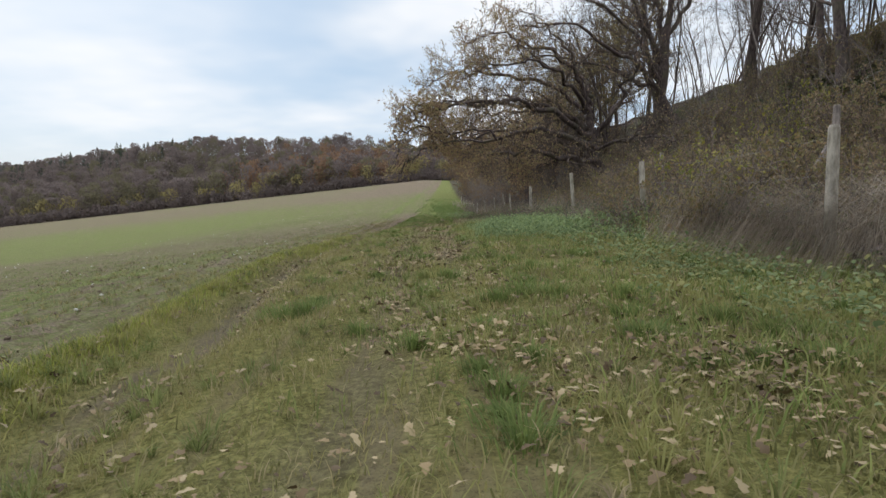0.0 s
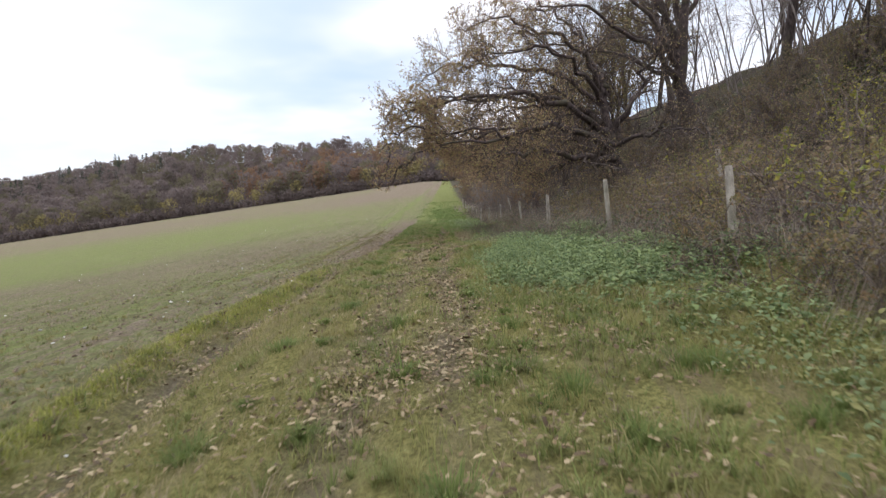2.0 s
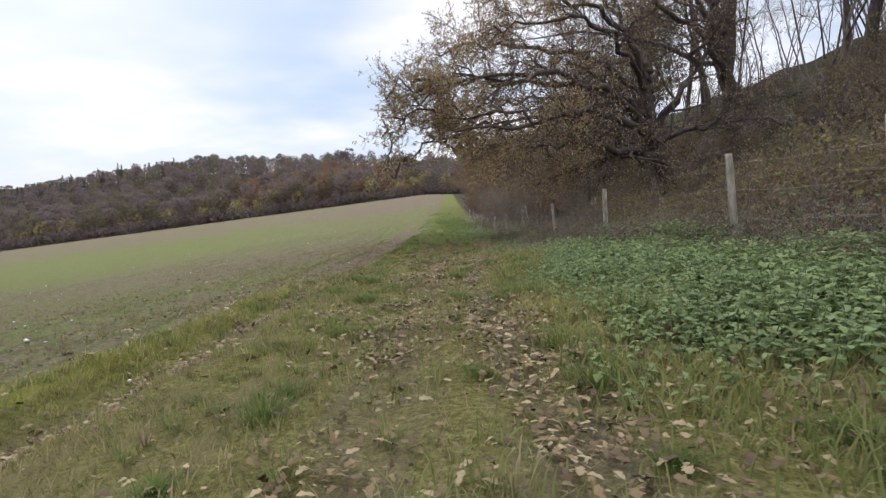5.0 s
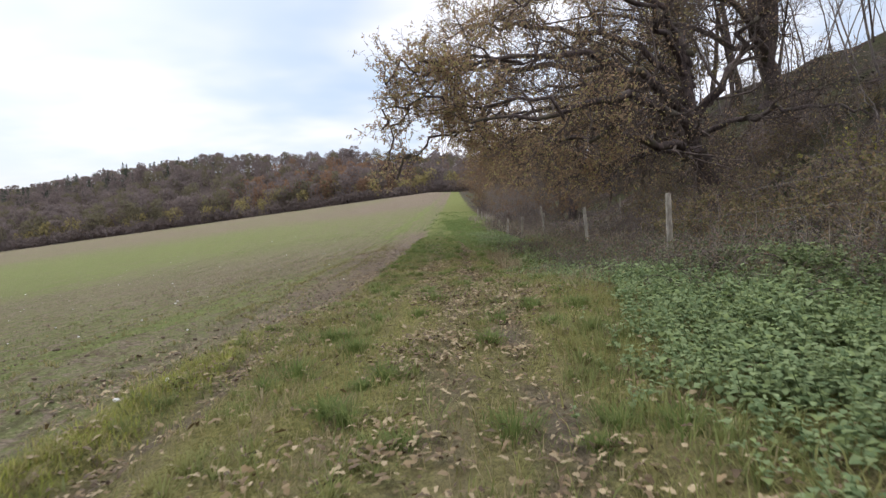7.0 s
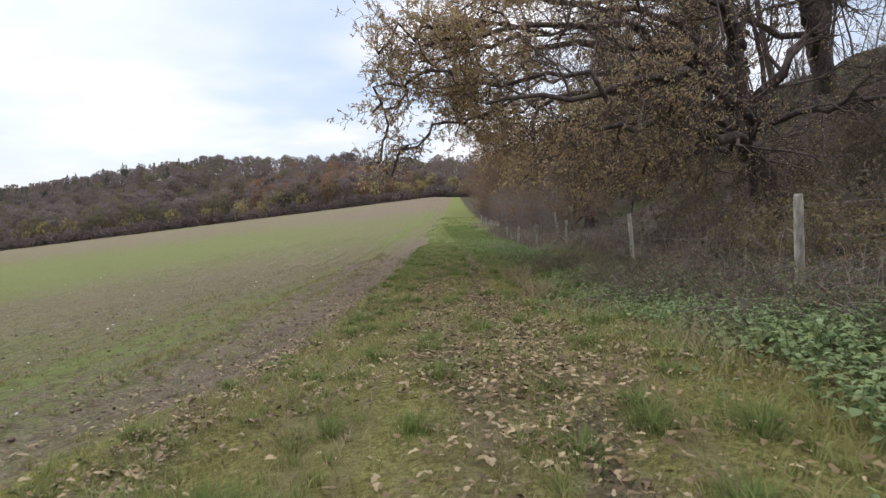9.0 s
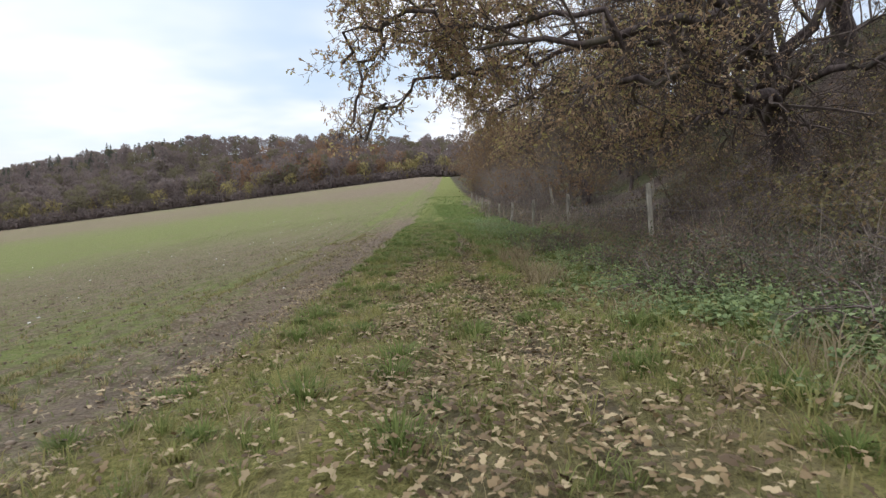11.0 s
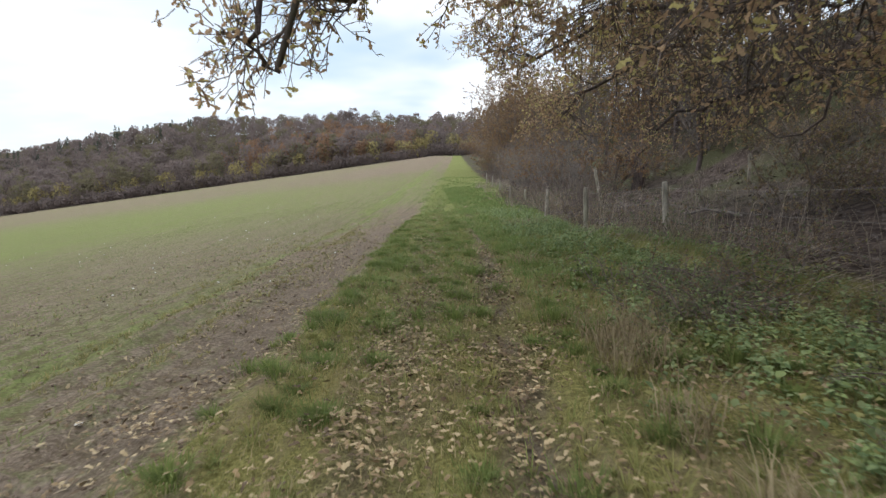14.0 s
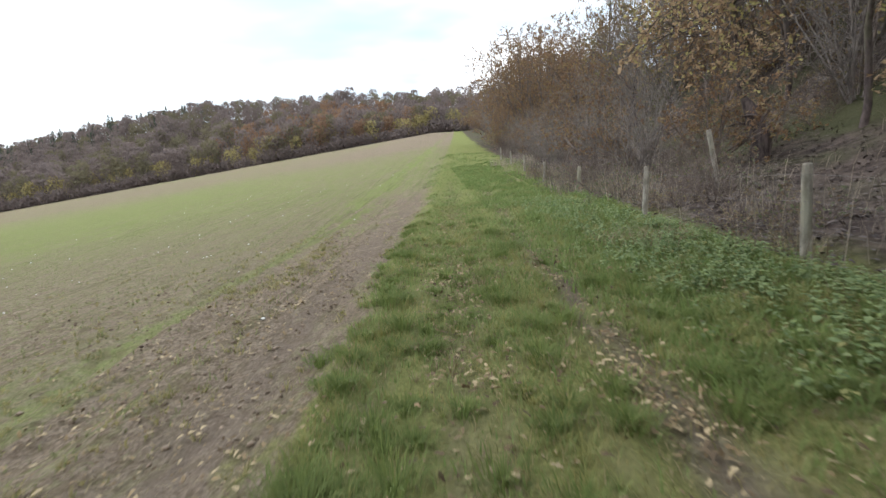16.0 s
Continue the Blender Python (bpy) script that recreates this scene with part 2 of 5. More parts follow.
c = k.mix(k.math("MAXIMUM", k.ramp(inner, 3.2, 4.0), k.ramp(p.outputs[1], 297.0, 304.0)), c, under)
k.link(c, k.b.inputs["Base Color"])
bump(k, k.math("ADD", fine, k.math("MULTIPLY", mid, 2.0)), 0.9, 0.05)

M_BARK = bark_mat("oak_bark", (0.036, 0.027, 0.025), (0.118, 0.090, 0.082), (0.090, 0.084, 0.050))
M_TWIG = bark_mat("twig_bark", (0.052, 0.040, 0.034), (0.145, 0.112, 0.094))
M_SCRUB = bark_mat("scrub_bark", (0.078, 0.060, 0.050), (0.195, 0.153, 0.127))
M_GREY = bark_mat("grey_bark", (0.10, 0.085, 0.075), (0.26, 0.22, 0.195))
M_POST = bark_mat("weathered_post", (0.15, 0.132, 0.105), (0.40, 0.36, 0.30), (0.20, 0.19, 0.13))
M_WIRE, kw_ = material("fence_wire", 0.5, 0.5)
kw_.b.inputs["Base Color"].default_value, kw_.b.inputs["Metallic"].default_value = (0.12, 0.11, 0.10, 1), 0.5
M_OAKLEAF = island_mat("oak_leaf", (0.235, 0.150, 0.090), (0.46, 0.325, 0.195), (0.40, 0.345, 0.14), glow=0.55, patch=0.12)
M_BEECH = island_mat("copper_leaf", (0.135, 0.083, 0.050), (0.265, 0.162, 0.092), (0.25, 0.18, 0.085), glow=0.4, patch=0.15)
M_DULL = island_mat("dull_leaf", (0.135, 0.098, 0.064), (0.29, 0.212, 0.130), (0.205, 0.190, 0.085), glow=0.45, patch=0.15)
M_OLIVE = island_mat("olive_leaf", (0.125, 0.104, 0.048), (0.275, 0.232, 0.105), (0.26, 0.175, 0.09), glow=0.45, patch=0.2)
M_YELLOW = island_mat("yellow_leaf", (0.17, 0.15, 0.035), (0.36, 0.32, 0.07), (0.18, 0.20, 0.05), glow=0.4)
M_GRASS = island_mat("grass_blade", (0.116, 0.111, 0.038), (0.250, 0.230, 0.092), (0.31, 0.25, 0.135), glow=0.45, clump=(0.24, 0.205, 0.08))
M_LUSH = island_mat("lush_blade", (0.118, 0.140, 0.042), (0.232, 0.248, 0.085), None, glow=0.45, clump=(0.262, 0.238, 0.085))
M_RIDGE = island_mat("ridge_blade", (0.150, 0.170, 0.030), (0.315, 0.315, 0.075), (0.32, 0.28, 0.10), glow=0.45, patch=0.1)
M_VERGE = island_mat("verge_blade", (0.104, 0.150, 0.042), (0.205, 0.262, 0.088), None, glow=0.45, patch=0.25, clump=(0.19, 0.205, 0.075))
M_FRESH = island_mat("fresh_blade", (0.112, 0.145, 0.036), (0.235, 0.262, 0.078), (0.27, 0.235, 0.10), glow=0.45, patch=0.25, clump=(0.22, 0.205, 0.072))
M_DOME = island_mat("tussock_blade", (0.090, 0.125, 0.032), (0.185, 0.220, 0.066), None, glow=0.45)
M_SHOOT = island_mat("crop_shoot", (0.11, 0.128, 0.044), (0.205, 0.225, 0.09), None, glow=0.4)
M_STRAW = island_mat("straw_blade", (0.16, 0.122, 0.068), (0.31, 0.25, 0.15), None, glow=0.3)
M_DEAD = island_mat("dead_grass", (0.150, 0.120, 0.090), (0.38, 0.318, 0.245), None, glow=0.5, patch=0.3)
M_LITTER = island_mat("fallen_leaf", (0.066, 0.043, 0.024), (0.218, 0.152, 0.077), (0.290, 0.222, 0.125), glow=0.0, patch=0.35)
M_NETTLE = island_mat("nettle_leaf", (0.112, 0.160, 0.066), (0.262, 0.315, 0.145), (0.215, 0.265, 0.100), glow=0.4, patch=0.2)
M_BRAMBLE = island_mat("bramble_leaf", (0.066, 0.086, 0.042), (0.180, 0.196, 0.098), (0.20, 0.135, 0.08), glow=0.3)
M_HERB = island_mat("herb_leaf", (0.090, 0.120, 0.050), (0.205, 0.235, 0.105), (0.23, 0.215, 0.08), glow=0.4, patch=0.2)
M_IVY = island_mat("ivy_leaf", (0.038, 0.046, 0.022), (0.105, 0.110, 0.050), (0.12, 0.085, 0.05), glow=0.2, patch=0.3)
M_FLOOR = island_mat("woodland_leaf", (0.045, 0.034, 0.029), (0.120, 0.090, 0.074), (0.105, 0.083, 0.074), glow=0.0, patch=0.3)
M_CLOD = island_mat("soil_clod", (0.085, 0.060, 0.042), (0.235, 0.178, 0.128), None, rough=1.0, patch=0.3)
M_CHALK = island_mat("chalk_stone", (0.42, 0.40, 0.36), (0.65, 0.62, 0.56))
# bare far crowns: distance haze is put into the colour, paler and greyer
M_FAR_BARE_HAZED = island_mat("far_bare_hazed_crown", (0.158, 0.124, 0.113), (0.205, 0.163, 0.147), None, patch=0.0, glow=0.5)
M_FAR_OLIVE = island_mat("far_olive_crown", (0.135, 0.118, 0.076), (0.185, 0.160, 0.098), None, patch=0.0, glow=0.5)
M_FAR_BROWN = island_mat("far_copper_crown", (0.195, 0.122, 0.080), (0.255, 0.155, 0.092), None, patch=0.0, glow=0.5)
M_FAR_YELLOW = island_mat("far_yellow_crown", (0.24, 0.20, 0.085), (0.38, 0.32, 0.14), None, patch=0.0, glow=0.5)
M_FAR_DARK = island_mat("far_conifer", (0.055, 0.066, 0.052), (0.10, 0.115, 0.08), None, patch=0.0, glow=0.5)


# ---------------------------------------------------------------- land
def rise(y):
    return 0.0 if y < 42 else 13.6 * ((y - 42) / 258.0) ** 1.15


def hash_noise(x, y, s=1.0):
    return noise.noise(Vector((x * s, y * s, 3.7)))


def land(x, y):
    """Height of the ground."""
    u = u_of(x, y)
    z = lerp(y, (0, 5, 8, 10, 12, 18, 20, 22, 30, 42), (0.17, 0.17, 0.18, 0.24, 0.25, 0.25, 0.14, 0.06, 0.09, 0.10)) + rise(y)
    if u < 0:
        z += 0.125 * u if u > -320 else -40.0 + 0.02 * (u + 320)
        z -= 0.05 * min(1.0, -u / 1.5)
    else:
        z += 0.07 * min(u, 3.2)
        if u > 3.2 + drift(y):
            z += lerp(y, (60, 150), (1.0, 0.25)) * lerp(u - drift(y) - 3.2, (0, 1.5, 3.5, 5.3, 9.0, 16.0, 40, 90, 400), (0, 0.1, 0.55, 1.3, 4.5, 8.3, 14.0, 21.0, 37.0))
    if y > 300:
        z += lerp(y - 300, (0, 60, 160, 400, 1500), (0, 9, 24, 30, 26))
        z += lerp(x / y, (-1.0, -0.75, -0.55, -0.42, -0.3, -0.12), (4, 8, 12, 12, 5, 0)) * lerp(y, (310, 400), (0, 1)) - 10.0 * lerp(x, (-90, -10), (0, 1)) * lerp(y, (305, 370), (0, 1))
    if -40 < u < 3.0 and y < 80:
        a = abs(u)
        z += 0.04 * hash_noise(x, y, 1.5) + 0.03 * hash_noise(x, y, 4.3)
        z -= 0.06 * smooth(y, 8.0, 12.5) * bell(u - rut_u(y), 0.16) + 0.035 * bell(u - left_u(y), 0.22)
        z += 0.07 * bell(u - ridge_u(y), 0.2) * (1 - smooth(y, 16.0, 20.0)) - 0.06 * bell(u - furrow_u(y), 0.15) * (1 - smooth(y, 20.0, 24.0))
        z += 0.05 * bell(u - edge_u(y) - 0.15, 0.2) * smooth(y, 17.0, 20.0) - 0.05 * bell(u - soil_u(y), 0.35) * smooth(y, 16.0, 20.0)
        if u < -1.2:
            z += 0.03 * math.sin(9.0 * u + 2.0 * hash_noise(x, y, 0.15)) * math.exp(-((u + 2.6) / 1.6) ** 2) + 0.02 * hash_noise(x, y, 7.0)
    elif u >= 3.0:
        z += 0.25 * hash_noise(x, y, 0.5)
    return z


def mesh_of(name, verts, faces, mat, smooth=False):
    me = bpy.data.meshes.new(name)
    me.from_pydata(verts, [], faces)
    if smooth:
        me.polygons.foreach_set("use_smooth", [True] * len(me.polygons))
    me.materials.append(mat)
    me.update()
    return me


def axis(spans):
    out = []
    for a, b, step in spans:
        out += list(np.arange(a, b, step))
    return out + [spans[-1][1]]


gx = axis([(-2600, -600, 250), (-600, -120, 16), (-120, -30, 5), (-30, -9, 0.8), (-9, -3.5, 0.16), (-3.5, 3.6, 0.075), (3.6, 6, 0.16), (6, 20, 0.7), (20, 60, 4), (60, 600, 45), (600, 2600, 250)])
gy = axis([(-900, -60, 140), (-60, -4, 6), (-4, 2, 0.6), (2, 46, 0.22), (46, 100, 1.2), (100, 520, 8), (520, 3000, 155)])
verts = [(x, y, land(x, y)) for y in gy for x in gx]
nx = len(gx)
faces = [(j * nx + i, j * nx + i + 1, (j + 1) * nx + i + 1, (j + 1) * nx + i) for j in range(len(gy) - 1) for i in range(nx - 1)]
ground_mesh = mesh_of("ground", verts, faces, M_GROUND, True)


def lanes(x, y):
    """Signed way in from the turf's edge, then how far the place is ridge, bare soil and worn lane."""
    u = u_of(x, y)
    wander_ = 0.08 * hash_noise(x, y, 0.7)
    ridge = bell(u - ridge_u(y) - wander_, 0.2) * (1 - smooth(y, 15.5, 19.0)) * smooth(y, 2.0, 4.0)
    soil_ = bell(u - soil_u(y) - wander_, 0.33) * smooth(y, 15.0, 20.0) * (1 - smooth(y, 36.0, 54.0))
    worn = max(bell(u - rut_u(y) - 0.5 * wander_, 0.15) * smooth(y, 7.0, 11.0), 0.6 * bell(u - left_u(y) - wander_, 0.2) * (1 - 0.4 * smooth(y, 24.0, 30.0)), bell(u - furrow_u(y) - wander_, 0.15) * (1 - smooth(y, 20.0, 24.0)))
    return u - edge_u(y), ridge, soil_, worn * (1 - smooth(y, 42.0, 60.0))


columns = list(zip(*[lanes(q[0], q[1]) if abs(q[0]) < 60 else (q[0], 0.0, 0.0, 0.0) for q in verts]))
for name_, column in zip(("turf_edge", "grass_ridge", "bare_soil", "worn_lane"), columns):
    ground_mesh.attributes.new(name_, "FLOAT", "POINT").data.foreach_set("value", np.array(column, dtype=np.float32))
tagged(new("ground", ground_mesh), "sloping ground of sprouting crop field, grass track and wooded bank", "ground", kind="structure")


# ---------------------------------------------------------------- plant tools
def unit(v):
    return v / (np.linalg.norm(v) + 1e-9)


class Build:
    """Gathers tubes and leaves for one mesh."""

    def __init__(self):
        self.v, self.f, self.c = [], [], 0

    def add(self, verts, faces):
        self.v.extend(verts)
        self.f.extend([tuple(i + self.c for i in f) for f in faces])
        self.c += len(verts)

    def tube(self, pts, radii, sides):
        pts = [np.asarray(q, float) for q in pts]
        ring, vs = [], []
        for i, q in enumerate(pts):
            d = unit(pts[min(i + 1, len(pts) - 1)] - pts[max(i - 1, 0)])
            a = unit(np.cross(d, (0.31, 0.17, 0.93) if abs(d[2]) < 0.9 else (1.0, 0.1, 0.0)))
            b = np.cross(d, a)
            for s in range(sides):
                t = 2 * math.pi * s / sides
                vs.append(tuple(q + radii[i] * (math.cos(t) * a + math.sin(t) * b)))
        fs = [(i * sides + s, i * sides + (s + 1) % sides, (i + 1) * sides + (s + 1) % sides, (i + 1) * sides + s) for i in range(len(pts) - 1) for s in range(sides)]
        self.add(vs, fs)

    def leaf(self, at, way, up, length, width, kind="plain"):
        side = np.cross(way, up)
        if kind == "oak":
            prof = ((0.0, 0.08), (0.25, 0.55), (0.38, 0.32), (0.6, 1.0), (0.72, 0.55), (0.88, 0.7), (1.0, 0.1))
        elif kind == "litter":
            prof = ((0.0, 0.1), (0.3, 0.75), (0.5, 0.5), (0.75, 1.0), (1.0, 0.15))
        elif kind == "long":
            prof = ((0.0, 0.1), (0.35, 1.0), (0.7, 0.6), (1.0, 0.02))
        else:
            prof = ((0.0, 0.15), (0.4, 1.0), (1.0, 0.05))
        vs, n = [], len(prof)
        for t, wd in prof:
            lift = 0.25 * length * math.sin(t * 2.4) * 0.6
            for s in (-0.5, 0.5):
                vs.append(tuple(at + way * (t * length) + side * (s * wd * width) + up * (lift + abs(s) * 0.25 * width * wd)))
        self.add(vs, [(2 * i, 2 * i + 1, 2 * i + 3, 2 * i + 2) for i in range(n - 1)])

    def mesh(self, name, mat, smooth=False):
        return mesh_of(name, self.v, self.f, mat, smooth)


def part(name, mesh, parent, label=""):
    ob = new(name, mesh)
    ob.parent = parent
    return tagged(ob, label)


def thing(name, at, label, category, group="", turn=0.0, size=1.0):
    ob = new(name)
    ob.empty_display_size = 0.2
    ob.matrix_basis = Matrix.Translation(at) @ Matrix.Rotation(turn, 4, "Z") @ Matrix.Scale(size, 4)
    return tagged(ob, label, category, group)


def wander(rng, start, way, length, n, bend, pull=(0, 0, 0)):
    pts, d = [np.asarray(start, float)], unit(np.asarray(way, float))
    for _ in range(n):
        d = unit(d + rng.normal(0, bend, 3) + np.asarray(pull) / n)
        pts.append(pts[-1] + d * (length / n))
    return pts


def grow(rng, out, pts, radii, level, spec):
    """Branches along a limb. spec[level]: how many, length, angle, bend, pull."""
    out.append((pts, radii, level))
    if level + 1 >= len(spec):
        return
    many, length, angle, bend, pull, begin = spec[level + 1]
    n = len(pts) - 1
    for i in range(many):
        f = begin + (1 - begin) * (i + rng.uniform(0, 1)) / many
        s = min(f * n, n - 1e-3)
        j = int(s)
        at = pts[j] + (pts[j + 1] - pts[j]) * (s - j)
        d = unit(pts[j + 1] - pts[j])
        q = unit(np.cross(d, rng.normal(0, 1, 3)))
        a = angle * rng.uniform(0.6, 1.3)
        way = d * math.cos(a) + q * math.sin(a)
        ln = length * rng.uniform(0.55, 1.25) * (1.15 - 0.5 * f)
        segs = 5 if level == 0 else 3 if level == 1 else 2
        new_pts = wander(rng, at, way, ln, segs, bend, pull)
        r = radii[j] * rng.uniform(0.3, 0.5)
        grow(rng, out, new_pts, [r * (1 - 0.8 * t / segs) + 0.002 for t in range(segs + 1)], level + 1, spec)


def twigs_and_leaves(rng, branches, wood, leaves, sides, leafy, per, size, kind, droop=0.2, span=(0.2, 1.0)):
    for pts, radii, level in branches:
        wood.tube(pts, radii, sides[min(level, len(sides) - 1)])
        if leaves is not None and level >= leafy:
            for _ in range(rng.poisson(per)):
                s = rng.uniform(*span) * (len(pts) - 1)
                j = min(int(s), len(pts) - 2)
                at = pts[j] + (pts[j + 1] - pts[j]) * (s - j)
                way = unit(rng.normal(0, 1, 3) + (0, 0, -droop))
                up = unit(np.cross(way, rng.normal(0, 1, 3)))
                ln = size * rng.uniform(0.6, 1.25)
                leaves.leaf(at, way, up, ln, ln * 0.55, kind)


# ---------------------------------------------------------------- fast scatter
def mesh_from_arrays(name, verts, tris, mat):
    me = bpy.data.meshes.new(name)
    n = len(tris)
    me.vertices.add(len(verts))
    me.vertices.foreach_set("co", np.ascontiguousarray(verts, dtype=np.float32).ravel())
    me.loops.add(3 * n)
    me.loops.foreach_set("vertex_index", np.ascontiguousarray(tris, dtype=np.int32).ravel())
    me.polygons.add(n)
    me.polygons.foreach_set("loop_start", np.arange(0, 3 * n, 3, dtype=np.int32))
    me.polygons.foreach_set("loop_total", np.full(n, 3, dtype=np.int32))
    me.materials.append(mat)
    me.update(calc_edges=True)
    return me


def template(b):
    tris = []
    for f in b.f:
        tris += [(f[0], f[i], f[i + 1]) for i in range(1, len(f) - 1)]
    return np.array(b.v, float), np.array(tris, int)


def scatter(templates, places, turns, tilts, sizes, rng):
    """Copies of small templates, each turned about z, tilted and scaled: arrays of one mesh."""
    vs, ts, c = [], [], 0
    pick = rng.integers(0, len(templates), len(places))
    for q, (tv, tt) in enumerate(templates):
        who = np.nonzero(pick == q)[0]
        if not len(who):
            continue
        a, b, h = turns[who], tilts[who], rng.uniform(0, 2 * math.pi, len(who))
        ca, sa, cb, sb, ch, sh = np.cos(a), np.sin(a), np.cos(b), np.sin(b), np.cos(h), np.sin(h)
        v = tv[None] * sizes[who][:, None, None]
        x, y, z = v[..., 0] * ca[:, None] - v[..., 1] * sa[:, None], v[..., 0] * sa[:, None] + v[..., 1] * ca[:, None], v[..., 2]
        x1, y1 = x * ch[:, None] + y * sh[:, None], -x * sh[:, None] + y * ch[:, None]
        x2, z2 = x1 * cb[:, None] + z * sb[:, None], -x1 * sb[:, None] + z * cb[:, None]
        x3, y3 = x2 * ch[:, None] - y1 * sh[:, None], x2 * sh[:, None] + y1 * ch[:, None]
        v = np.stack([x3, y3, z2], -1) + places[who][:, None]
        vs.append(v.reshape(-1, 3))
        ts.append((tt[None] + (np.arange(len(who)) * len(tv))[:, None, None]).reshape(-1, 3) + c)
        c += len(who) * len(tv)
    return np.concatenate(vs), np.concatenate(ts)


def spots(rng, n, u0, u1, y0, y1, keep=None, ease=1.0, lift=0.0):
    """Places on the ground in a stretch along the ridden line; ease > 1 crowds them towards its near end."""
    u = rng.uniform(u0, u1, n)
    y = y0 + (y1 - y0) * rng.uniform(0, 1, n) ** ease
    x = u - 0.055 * y + 1.33
    if keep is not None:
        ok = np.array([rng.uniform() < keep(a, b, c) for a, b, c in zip(u, x, y)])
        x, y = x[ok], y[ok]
    z = np.array([land(a, b) for a, b in zip(x, y)]) + lift
    return np.stack([x, y, z], -1)


def blades(rng, base, low, high, width, lean, segs=2):
    n = len(base)
    h = rng.uniform(low, high, n)
    a = rng.uniform(0, 2 * math.pi, n)
    side = np.stack([np.cos(a), np.sin(a), 0 * a], -1)
    fall = np.stack([-np.sin(a), np.cos(a), 0 * a], -1) * (lean * h * rng.uniform(0.2, 1.0, n))[:, None]
    up = np.array([0, 0, 1.0])
    wd = (width * rng.uniform(0.6, 1.3, n))[:, None]
    v = np.stack([base - side * wd, base + side * wd, base + fall * 0.35 + up * (0.6 * h)[:, None] - side * wd * 0.7,
                  base + fall * 0.35 + up * (0.6 * h)[:, None] + side * wd * 0.7, base + fall + up * (h * 0.92)[:, None]], 1)
    t = np.array([(0, 1, 3), (0, 3, 2), (2, 3, 4)])
    return v.reshape(-1, 3), (t[None] + (np.arange(n) * 5)[:, None, None]).reshape(-1, 3)


def stuff(name, verts, tris, mat, label, category):
    return tagged(new(name, mesh_from_arrays(name, verts, tris, mat)), label, category, kind="stuff")


def on_land(x, y, lift=0.0):
    return (x, y, land(x, y) + lift)


# ---------------------------------------------------------------- the leaning old oak over the track
def limb(points, r0, r1, rng, n=9, crook=0.05):
    """A smooth limb through a few places."""
    p = np.array(points, float)
    t = np.linspace(0, len(p) - 1, n)
    out = []
    for s in t:
        i = min(int(s), len(p) - 2)
        f = s - i
        a, b, c, d = p[max(i - 1, 0)], p[i], p[i + 1], p[min(i + 2, len(p) - 1)]
        q = 0.5 * (2 * b + (c - a) * f + (2 * a - 5 * b + 4 * c - d) * f * f + (3 * b - a - 3 * c + d) * f ** 3)
        out.append(q + rng.normal(0, crook, 3) * (0 < s < len(p) - 1))
    return out, [r0 + (r1 - r0) * (i / (n - 1)) ** 0.8 for i in range(n)]


def oak(name, base, trunk, limbs, spec, per, label, seed, leafsize=0.062, floor=1.6, reach=-1.2, inner=1.0):
    rng = np.random.default_rng(seed)
    tree = thing(name, base, label, "tree")
    shift = -np.array(base)
    b = Build()
    pts, radii = limb([np.array(q) + shift for q in trunk[0]], trunk[1], trunk[2], rng, 8)
    b.tube(pts, radii, 12)
    flare = [(pts[0] + (0, 0, -0.3)), pts[0] + (0, 0, 0.5)]
    b.tube(flare, [trunk[1] * 1.55, trunk[1] * 0.98], 12)
    part("trunk", b.mesh("trunk", M_BARK, True), tree)
    crown, fine = Build(), Build()
    for points, r0 in limbs:
        pts, radii = limb([np.array(q) + shift for q in points], r0 * 0.82, 0.022, rng, 17, 0.095)
        b = Build()
        back = unit(pts[0] - pts[1])
        b.tube([pts[0] + back * 0.28, pts[0] + back * 0.2] + pts, [radii[0] * 0.15, radii[0] * 0.75] + radii, 8)
        part("limb", b.mesh("limb", M_BARK, True), tree)
        out = []
        small = min(1.0, max(0.5, (r0 / 0.14) ** 0.75))
        grow(rng, out, pts, radii, 0, [None] + [(max(3, round(s[0] * min(1, small * 1.4))), s[1] * small, *s[2:]) for s in spec[1:]])
        out = [q for q in out[1:] if min(e[2] for e in q[0]) + base[2] > floor and min(e[0] for e in q[0]) + base[0] > reach + rng.normal(0, 0.4) and rng.uniform() < lerp(q[0][0][0] + base[0], (2.8, 4.4, 7.0, 9.0), (1.0, inner, 0.8 * inner, min(1.0, inner * 1.6)))]
        for q in out:
            dense = lerp(q[0][0][0] + base[0], (-0.8, 1.5, 4.0, 6.0, 9.0), (1.0, 1.3, 0.95, 0.3, 0.2)) * lerp(hash_noise(q[0][0][0], q[0][0][1] + q[0][0][2], 0.8), (-0.4, 0.4), (0.3, 1.9))
            twigs_and_leaves(rng, [q], fine, crown, (6, 5, 4, 3), len(spec) - 1, per * dense, leafsize, "oak", 0.5)
    part("branchwork", fine.mesh("branchwork", M_TWIG), tree)
    part("crown", crown.mesh("crown", M_OAKLEAF), tree, "sparse brown and ochre autumn oak leaves")
    return tree


